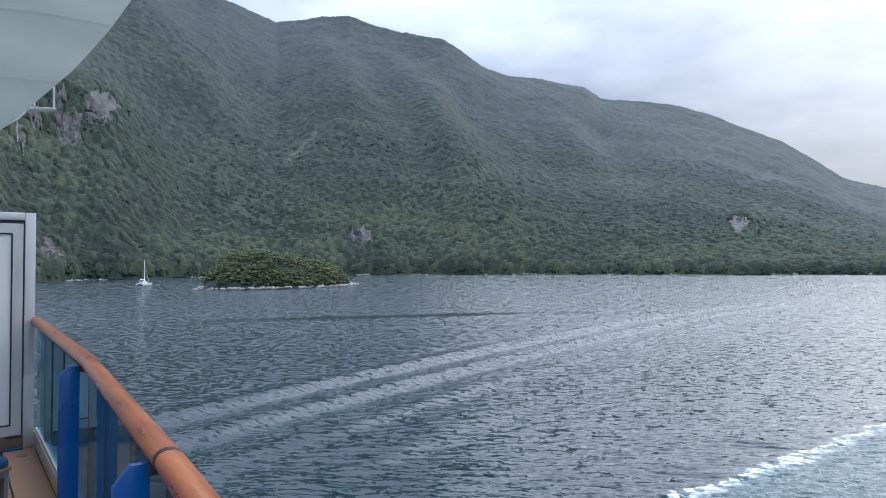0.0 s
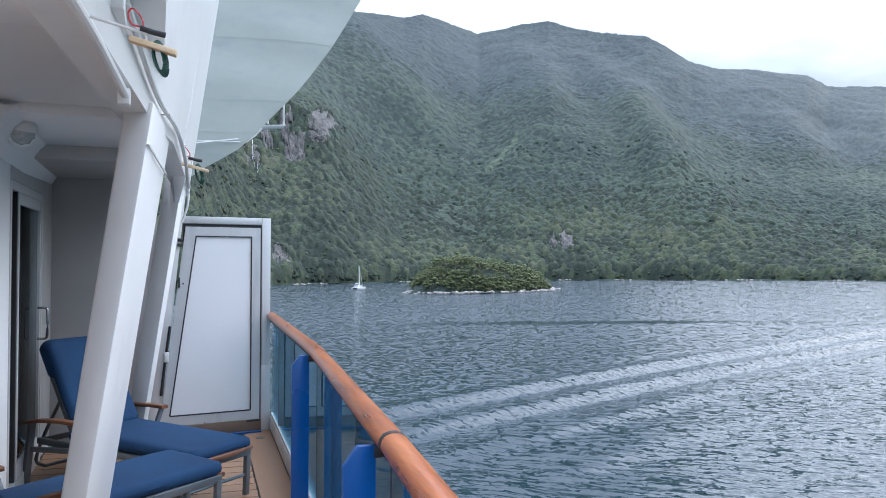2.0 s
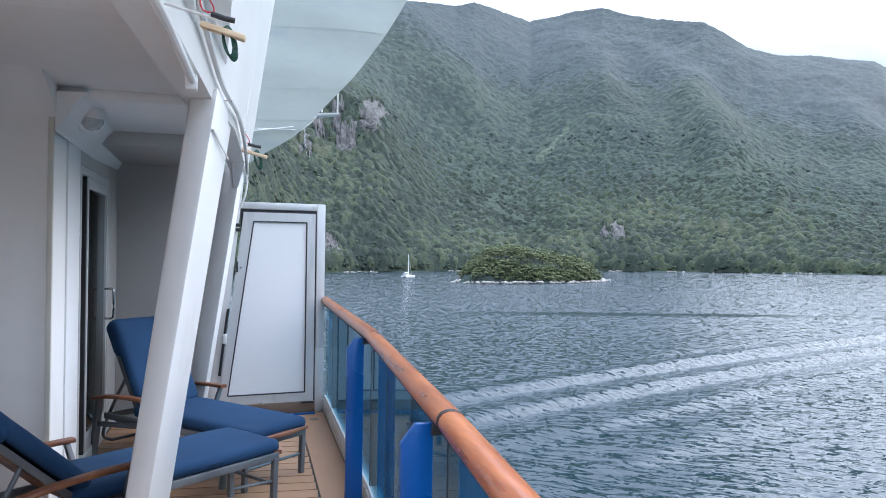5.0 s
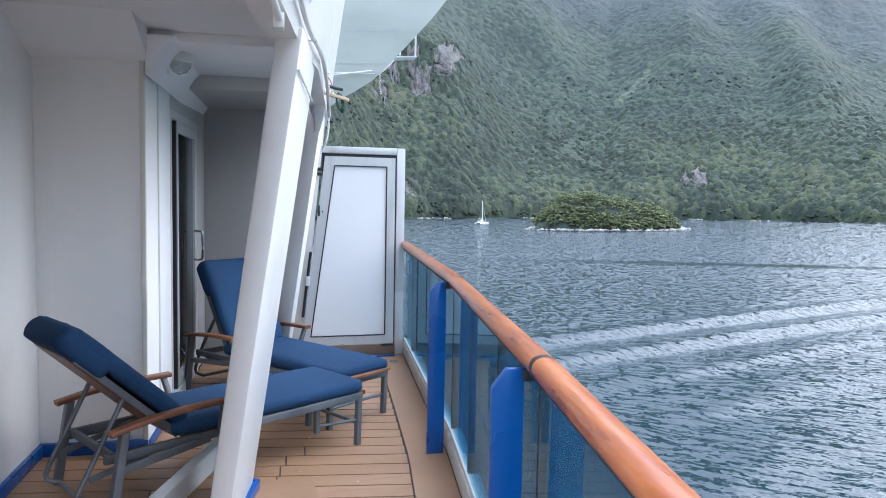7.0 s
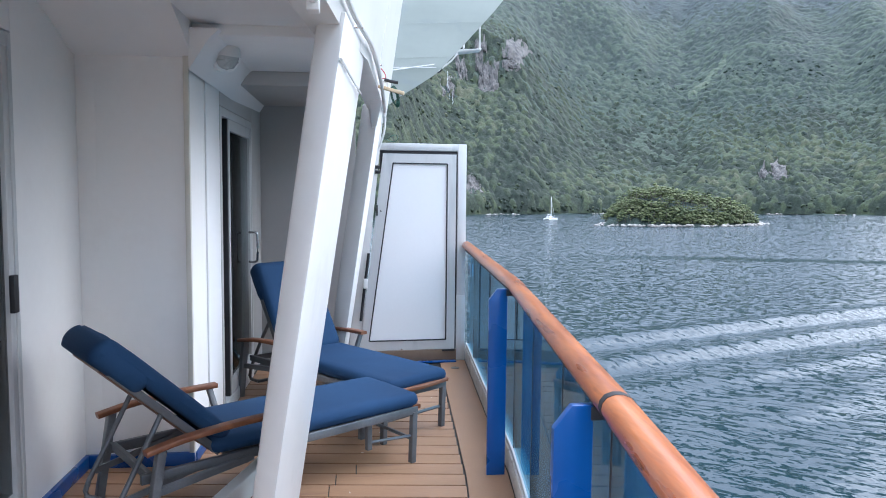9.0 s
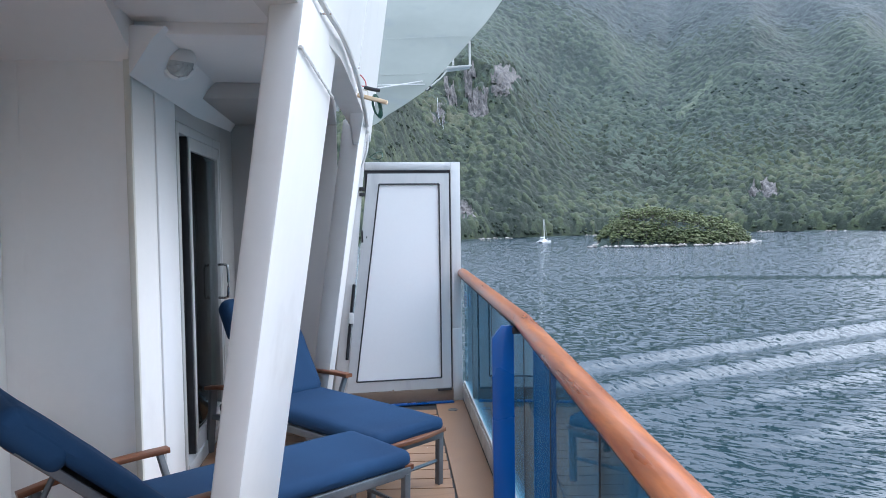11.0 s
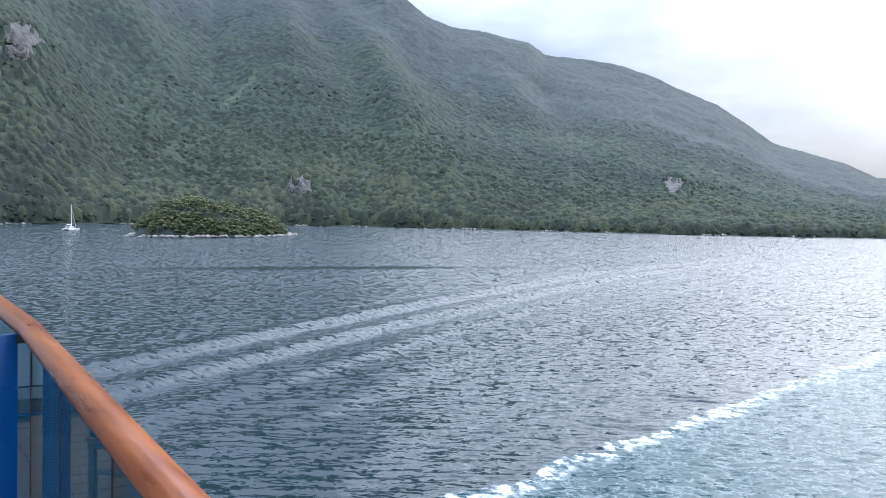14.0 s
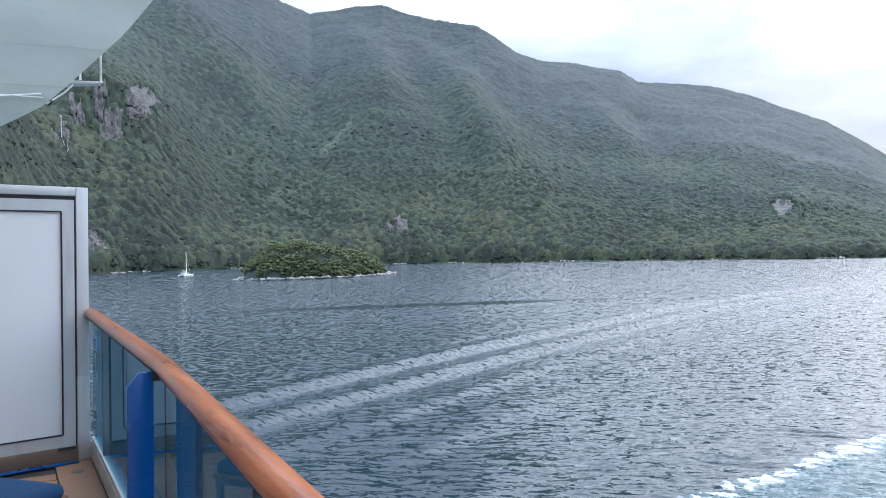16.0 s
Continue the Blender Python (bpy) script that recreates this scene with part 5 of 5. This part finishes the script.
bmesh.ops.scale(bm, vec=(0.055, 0.062, 0.062), verts=bm.verts)
bmesh.ops.translate(bm, vec=(0.022, 0, -0.006), verts=bm.verts)
lens = part("lens", bm, LAMPGLASS, lamp, "ribbed frosted lens")
for k in range(5):
    a = radians(-70 + 35 * k)
    ring = [(0.022 + 0.0575 * math.cos(q), 0.064 * math.sin(q) * math.sin(a), -0.006 + 0.064 * math.sin(q) * -abs(math.cos(a))) for q in np.linspace(0.15, 1.5, 8)]
    part("rib", tube(ring, 0.0022, 5), LAMPGLASS, lens)
bm = bmesh.new()
bmesh.ops.create_uvsphere(bm, u_segments=24, v_segments=14, radius=1.0)
bmesh.ops.delete(bm, geom=[v for v in bm.verts if v.co.z < -0.02], context="VERTS")
bmesh.ops.scale(bm, vec=(0.072, 0.074, 0.074), verts=bm.verts)
bmesh.ops.translate(bm, vec=(0.018, 0, 0.0), verts=bm.verts)
part("hood", bm, WHITE, lamp, "white half hood over the lens")

# ---- stern overhang beyond the divider ----
EDGE = [(-0.62, 2.72), (-0.45, 2.86), (-0.2, 3.01), (0.06, 3.18), (0.28, 3.41), (0.65, 3.82), (0.9, 4.10), (1.1, 4.38), (1.35, 4.74), (1.58, 5.13), (1.80, 5.52), (2.0, 5.95), (2.15, 6.4)]
over = thing("stern_overhang", "pale green-grey painted overhanging plate with horizontal seams", "overhang", kind="structure")
bm = bmesh.new()
NX = 26
front, back = [], []
for i in range(NX + 1):
    x = -0.9 + (2.15 + 0.9) * i / NX
    zb = float(np.interp(x, [a for a, _ in EDGE], [b for _, b in EDGE])) if x > -0.62 else 2.72
    fcol, bcol = [], []
    for k in range(15):
        z = zb + (6.41 - zb) * k / 14
        yy = 3.42 - 0.10 * math.cos((z - 3.2) * 0.8) - 0.05 * math.sin(x * 1.4) + 0.012 * math.sin(z * 7.3 + x)
        fcol.append(bm.verts.new((x, yy, z))); bcol.append(bm.verts.new((x - 0.02, yy + 0.10 + 0.4 * k / 14, z + 0.01)))
    front.append(fcol); back.append(bcol)
for i in range(NX):
    for k in range(14):
        bm.faces.new((front[i][k], front[i + 1][k], front[i + 1][k + 1], front[i][k + 1]))
        bm.faces.new((back[i + 1][k], back[i][k], back[i][k + 1], back[i + 1][k + 1]))
    bm.faces.new((front[i + 1][0], front[i][0], back[i][0], back[i + 1][0]))
    bm.faces.new((front[i][14], front[i + 1][14], back[i + 1][14], back[i][14]))
for k in range(14):
    bm.faces.new((front[0][k], front[0][k + 1], back[0][k + 1], back[0][k]))
    bm.faces.new((front[NX][k + 1], front[NX][k], back[NX][k], back[NX][k + 1]))
part("shell", bm, GREENGREY, over, smooth=60)
for z, x1 in ((4.74, 1.33), (3.86, 0.66), (3.40, 0.25)):
    pth = [(x, 3.405 - 0.10 * math.cos((z - 3.2) * 0.8) - 0.05 * math.sin(x * 1.4), z + 0.02 * math.sin(2 * x)) for x in np.linspace(-0.88, x1, 12)]
    part("seam", tube(pth, 0.002, 6), GREENGREY, over, "raised plate seam")
part("stiffener", tube([(-0.85, 3.30, 3.16), (0.02, 3.28, 3.30), (0.16, 4.5, 3.43)], 0.008, 6), WHITE, over, "white stiffener")
part("stiffener", tube([(-0.85, 3.30, 3.24), (0.05, 3.28, 3.26), (0.21, 4.5, 3.41)], 0.006, 6), WHITE, over)

pf = thing("access_platform", "small white platform with a pipe guard rail under the overhang", "platform")
part("slab", hexa([(0.42, 4.6, 3.70), (0.88, 4.6, 3.76), (0.88, 4.8, 3.76), (0.42, 4.8, 3.70)], [(0.38, 4.6, 3.75), (0.90, 4.6, 3.79), (0.90, 4.8, 3.79), (0.38, 4.8, 3.75)], 0.01), WHITE, pf)
for x in (0.87, 0.62, 0.50):
    part("post", tube([(x, 4.66, 3.79), (x, 4.66, 4.55)], 0.014, 8), WHITE, pf)
part("rail", tube([(0.45, 4.66, 4.55), (0.87, 4.66, 4.55), (0.87, 4.8, 4.55)], 0.014, 8), WHITE, pf)
part("hanger", tube([(0.15, 4.5, 3.42), (0.30, 4.55, 3.62), (0.45, 4.6, 3.70)], 0.02, 8), WHITE, pf)
part("hanger", tube([(0.20, 4.5, 3.40), (0.42, 4.55, 3.58), (0.52, 4.6, 3.70)], 0.012, 8), WHITE, pf)
part("pulley", tube([(0.22, 4.5, 3.44), (0.22, 4.56, 3.44)], 0.05, 12), RUBBER, pf, "dark pulley block")

# ---- hanging cable boards on the bulkhead ----
def cable_board(y, s, z, off):
    x = wall_x(y) + off
    t = thing("cable_board", "wooden cleat board with coiled green cable on the bulkhead", "cable hook", pose(x + 0.03, y, z) @ Matrix.Scale(s, 4), group="cable boards")
    part("board", box(-0.02, 0.27, -0.05, 0.03, -0.10, -0.065, 0.006, pose(0, 0, 0, 0, 15, -8)), PALEWOOD, t, "bare pine board")
    part("bracket", tube([(-0.03 - off / s, 0, 0.04), (-0.03, 0, -0.01), (0.05, 0, -0.03), (0.06, 0, -0.085)], 0.010, 6), WHITE, t)
    for k in range(6):
        ring = []
        for a in np.linspace(0, 2 * math.pi, 21):
            px, pz = (0.028 + 0.004 * (k % 3)) * math.cos(a), (0.088 + 0.005 * k) * math.sin(a)
            ring.append((0.125 + px - 0.22 * pz + 0.004 * k, 0.009 * k - 0.03, -0.175 + pz + 0.1 * px))
        part("coil", tube(ring, 0.0065, 6), GREENROPE, t)
    part("plug", tube([(0.02, -0.01, 0.0), (0.10, -0.01, -0.02), (0.17, -0.01, -0.03)], 0.018, 10), RUBBER, t, "black cable plug")
    part("loop", tube(curve_path([(0.03, 0, 0.01), (-0.03, -0.01, 0.02), (-0.05, 0, 0.09), (-0.02, 0, 0.12), (0.03, 0, 0.06), (0.04, 0, 0.0)], 5), 0.006, 6), REDCABLE, t, "red cable loop")
    return t


cable_board(-5.07, 0.42, 2.232, 0.10)
cable_board(-1.75, 0.62, 2.335, 0.0)
cd = thing("conduit", "white cable conduit clipped along the bulkhead", "conduit")
part("run", tube(curve_path([(wall_x(-4.7) + 0.05, -4.7, 2.42), (wall_x(-3.6) + 0.035, -3.6, 2.36), (wall_x(-2.9) + 0.03, -2.9, 2.33), (wall_x(-1.9) + 0.03, -1.9, 2.29), (wall_x(-1.2) + 0.03, -1.2, 2.18)]), 0.013, 8), WHITE, cd)
for y in (-3.3, -2.3):
    part("clip", tube([(wall_x(y) - 0.01, y, 2.34), (wall_x(y) + 0.05, y, 2.34)], 0.006, 6), CHROME, cd)
hk = thing("rope_hook", "small coil of green line on a bulkhead hook", "rope")
part("coil", tube([(wall_x(-0.9) + 0.07 + 0.05 * math.cos(a), -0.9 + 0.02 * math.sin(3 * a), 2.0 + 0.022 * math.sin(a + 0.4) + 0.01 * math.sin(2 * a)) for a in np.linspace(0, 18.85, 49)], 0.0035, 6), GREENROPE, hk)
part("hook", tube(curve_path([(wall_x(-0.9) + 0.01, -0.9, 2.3), (wall_x(-0.9) + 0.02, -0.9, 2.18), (wall_x(-0.9) + 0.01, -0.9, 2.05), (wall_x(-0.9) - 0.03, -0.9, 1.92)]), 0.010, 6), WHITE, hk)

# ---- loungers ----
def lounger(back_u, back_z):
    """Sun lounger: x runs from head to foot, y across, z up from the deck."""
    t = thing("sun_lounger", "steel sun lounger with teak arms and navy blue cushion", "lounger", group="sun loungers on the deck")
    L, W, WA = 1.84, 0.52, 0.70
    HU, HZ = 0.64, 0.325                       # hinge of the backrest
    bu, bz = back_u - HU, back_z - HZ
    back_len = math.hypot(bu, bz)
    bu, bz = bu / back_len, bz / back_len
    f = part("seat_frame", tube([(0.30, -W / 2, 0.30), (L, -W / 2, 0.315)], 0.016, 4), STEELGREY, t)
    bm = bmesh.new()
    for s in (-1, 1):
        sweep(rect(0.028, 0.045, 0.005), [(0.26, s * W / 2, 0.29), (L, s * W / 2, 0.31)], bm=bm)
    for u in (0.30, 0.75, L - 0.012):
        sweep(rect(0.026, 0.04, 0.004), [(u, -W / 2, 0.295), (u, W / 2, 0.295)], bm=bm)
    f.data = to_mesh("seat_frame", bm, STEELGREY)
    for s in (-1, 1):
        part("foot_leg", sweep(rect(0.036, 0.036, 0.005), [(L - 0.02, s * W / 2, 0.30), (L - 0.03, s * W / 2, 0.0)], up=(1, 0, 0)), STEELGREY, t)
        part("middle_leg", sweep(rect(0.032, 0.032, 0.005), [(L - 0.30, s * (W / 2 - 0.06), 0.28), (L - 0.30, s * (W / 2 - 0.06), 0.12)], up=(1, 0, 0)), STEELGREY, t)
        part("head_leg", sweep(rect(0.046, 0.04, 0.005), [(0.32, s * WA / 2, 0.44), (0.25, s * WA / 2, 0.0)], up=(1, 0, 0)), STEELGREY, t)
        part("side_stretcher", sweep(rect(0.026, 0.036, 0.004), [(0.29, s * WA / 2, 0.25), (0.80, s * W / 2, 0.275)]), STEELGREY, t)
        part("arm_support", sweep(rect(0.03, 0.03, 0.004), [(0.84, s * WA / 2, 0.48), (0.86, s * W / 2, 0.30)], up=(0, 1, 0)), STEELGREY, t)
        arm = curve_path([(0.25, s * WA / 2, 0.438), (0.42, s * WA / 2, 0.468), (0.66, s * WA / 2, 0.488), (0.88, s * WA / 2, 0.492)], 5)
        part("armrest", sweep(rect(0.058, 0.026, 0.008), arm), TEAKARM, t, "curved teak armrest")
        part("prop", tube(curve_path([(HU + bu * back_len * 0.5, s * 0.21, HZ + bz * back_len * 0.5 - 0.02), (0.26, s * 0.21, 0.34), (0.15, s * 0.21, 0.12), (0.20, s * 0.17, 0.075)], 4), 0.013, 8), STEELGREY, t, "tubular backrest prop")
        part("ratchet", sweep(rect(0.012, 0.03), [(0.20, s * 0.23, 0.20), (0.60, s * 0.23, 0.29)]), STEELGREY, t)
        part("back_rail", sweep(rect(0.026, 0.036, 0.004), [(HU, s * 0.225, HZ), (HU + bu * (back_len - 0.06), s * 0.225, HZ + bz * (back_len - 0.06))]), STEELGREY, t)
    part("prop_bar", tube([(0.20, -0.17, 0.075), (0.20, 0.17, 0.075)], 0.013, 8), STEELGREY, t)
    part("leg_stretcher", tube([(L - 0.30, -W / 2 + 0.06, 0.16), (L - 0.03, -W / 2, 0.16)], 0.009, 6), STEELGREY, t)
    part("leg_stretcher", tube([(L - 0.03, -W / 2, 0.14), (L - 0.03, W / 2, 0.14)], 0.011, 6), STEELGREY, t)
    for k in range(7):
        q = 0.08 + (back_len - 0.16) * k / 6
        part("back_slat", sweep(rect(0.012, 0.098, 0.003), [(HU + bu * q - 0.014, -0.205, HZ + bz * q - 0.008), (HU + bu * q - 0.014, 0.205, HZ + bz * q - 0.008)], up=(bu, 0, bz)), TEAKARM, t, "teak back slat")
    part("seat_board", box(0.66, L - 0.03, -0.235, 0.235, 0.306, 0.328, 0.004), STEELGREY, t, "sling under the cushion")
    part("foot_slat", sweep(rect(0.05, 0.026, 0.006), curve_path([(L - 0.005, -0.27, 0.33), (L + 0.035, 0, 0.333), (L - 0.005, 0.27, 0.33)], 6)), TEAKARM, t, "curved teak foot slat")

    def pad(length, width, thick, crown):
        bm = bmesh.new()
        nx, ny = 26, 12
        top, bot = [], []
        for i in range(nx + 1):
            a = 0.5 - 0.5 * math.cos(math.pi * i / nx)
            rt, rb = [], []
            for j in range(ny + 1):
                b = math.sin(math.pi / 2 * (-1 + 2 * j / ny))
                ea = min(a, 1 - a) * length / 0.035
                eb = (1 - abs(b)) * width / 2 / 0.035
                rnd = min(1, math.sqrt(max(0.0, 1 - (1 - min(1, ea)) ** 2))) * min(1, math.sqrt(max(0.0, 1 - (1 - min(1, eb)) ** 2)))
                wob = 0.004 * noise.noise(Vector((a * 6, b * 3, crown * 50)))
                reach_end = min(min(a, 1 - a) * length, 0.06)
                corner = 1 - (0.06 - math.sqrt(max(0.0, 0.06 ** 2 - (0.06 - reach_end) ** 2))) * 2 / width
                x, y = a * length, b * width / 2 * corner
                rt.append(bm.verts.new((x, y, thick * (0.5 + 0.5 * rnd) + crown * (1 - b * b) * math.sin(math.pi * a) + wob)))
                rb.append(bm.verts.new((x, y, thick * (0.5 - 0.5 * rnd))))
            top.append(rt); bot.append(rb)
        for i in range(nx):
            for j in range(ny):
                bm.faces.new((top[i][j], top[i + 1][j], top[i + 1][j + 1], top[i][j + 1]))
                bm.faces.new((bot[i + 1][j], bot[i][j], bot[i][j + 1], bot[i + 1][j + 1]))
        bmesh.ops.remove_doubles(bm, verts=bm.verts, dist=0.001)
        hull = [e for e in bm.edges if len(e.link_faces) == 1]
        if hull:
            bmesh.ops.holes_fill(bm, edges=hull)
        return bm

    bm = pad(L - 0.56, W + 0.03, 0.085, 0.012)
    bmesh.ops.transform(bm, matrix=pose(0.59, 0, 0.322), verts=bm.verts)
    part("seat_cushion", bm, CUSHION, t, "navy blue canvas seat cushion", 60)
    ang = math.degrees(math.atan2(bz, -bu))
    lay = pose(HU + 0.02, 0, HZ + 0.03, 0, 0, 180) @ pose(0, 0, 0, 0, -ang, 0)
    bm = pad(back_len + 0.04, W, 0.085, 0.008)
    bmesh.ops.transform(bm, matrix=lay, verts=bm.verts)
    part("back_cushion", bm, CUSHION, t, "navy blue canvas back cushion", 60)
    bm = pad(0.30, W + 0.012, 0.125, 0.004)
    bmesh.ops.transform(bm, matrix=lay @ pose(back_len - 0.24, 0, -0.052), verts=bm.verts)
    part("head_flap", bm, CUSHION, t, "cushion hood pulled over the top of the backrest", 60)
    return t


lg = lounger(0.105, 0.83)
lg.matrix_world = SHIP @ pose(-2.315, -3.385, 0, 0, 0, 34.4)
lg = lounger(0.26, 0.925)
lg.matrix_world = SHIP @ pose(-1.775, -0.690, 0, 0, 0, -50.8)

# ---- small things ----
dr = thing("deck_drain", "small round recessed drain in the deck margin", "drain")
part("ring", tube([(-0.125 + 0.036 * math.cos(a), -0.33 + 0.036 * math.sin(a), 0.001) for a in np.linspace(0, 2 * math.pi, 21)], 0.0035, 6), STEELGREY, dr)
part("grate", tube([(-0.125, -0.33, 0.0005), (-0.125, -0.33, 0.0022)], 0.033, 16), STEELGREY, dr, "dull grey drain grate")
sg = thing("notice", "small pale blue notice stuck on the balustrade glass", "notice")
part("card", box(0.014, 0.0175, -0.26, -0.10, 0.82, 0.93, 0.001), NOTICE, sg)
for k in range(3):
    part("text_bar", box(0.0125, 0.014, -0.235, -0.13, 0.842 + 0.027 * k, 0.852 + 0.027 * k), BLUEPAINT, sg)
rng = random.Random(9)
for k in range(11):
    x, y = rng.uniform(-1.05, -0.35), rng.uniform(-4.6, -0.8)
    bm = bmesh.new()
    bmesh.ops.create_icosphere(bm, subdivisions=1, radius=1.0)
    bmesh.ops.scale(bm, vec=(rng.uniform(0.003, 0.010), rng.uniform(0.002, 0.004), 0.0015), verts=bm.verts)
    solid("paint_flake", bm, WHITE, "tiny white paint flake lying on the deck", "flake", pose(x, y, 0.0015, 0, 0, rng.uniform(0, 180)), group="paint flakes on the deck")

# ---- deck planks, last ----
part("cover_plate", hexa([(-1.40, -3.07, 0.0005), (-1.36, -3.60, 0.0005), (-0.93, -3.645, 0.0005), (-0.965, -3.11, 0.0005)],
                         [(-1.40, -3.07, 0.004), (-1.36, -3.60, 0.004), (-0.93, -3.645, 0.004), (-0.965, -3.11, 0.004)]), MARGIN, deck, "plain seamless cover plate", smooth=0)
rng = random.Random(4)
PITCH, SKEW = 0.156, 0.10
y = -0.30
row = 0
while y > -8.95:
    left = -1.02 if y > -0.2 else (cab_x(y) + 0.015 if y > -2.6 else -2.525)
    xr = rail_x(y) - 0.247
    cut = left + (xr - left) * rng.uniform(0.25, 0.75)
    for a, b in ((left, cut - 0.007), (cut, xr)):
        if b - a > 0.05:
            at = lambda x, dy, z: (x, y + dy + SKEW * (xr - x), z)
            pts = [(a, 0), (a, -PITCH + 0.011), (b - 0.1 * PITCH if b == xr else b, -PITCH + 0.011), (b, 0)]
            part("plank", hexa([at(x, dy, -0.012) for x, dy in pts], [at(x, dy, 0.0) for x, dy in pts]), DECK, deck, smooth=0)
    y -= PITCH
    row += 1
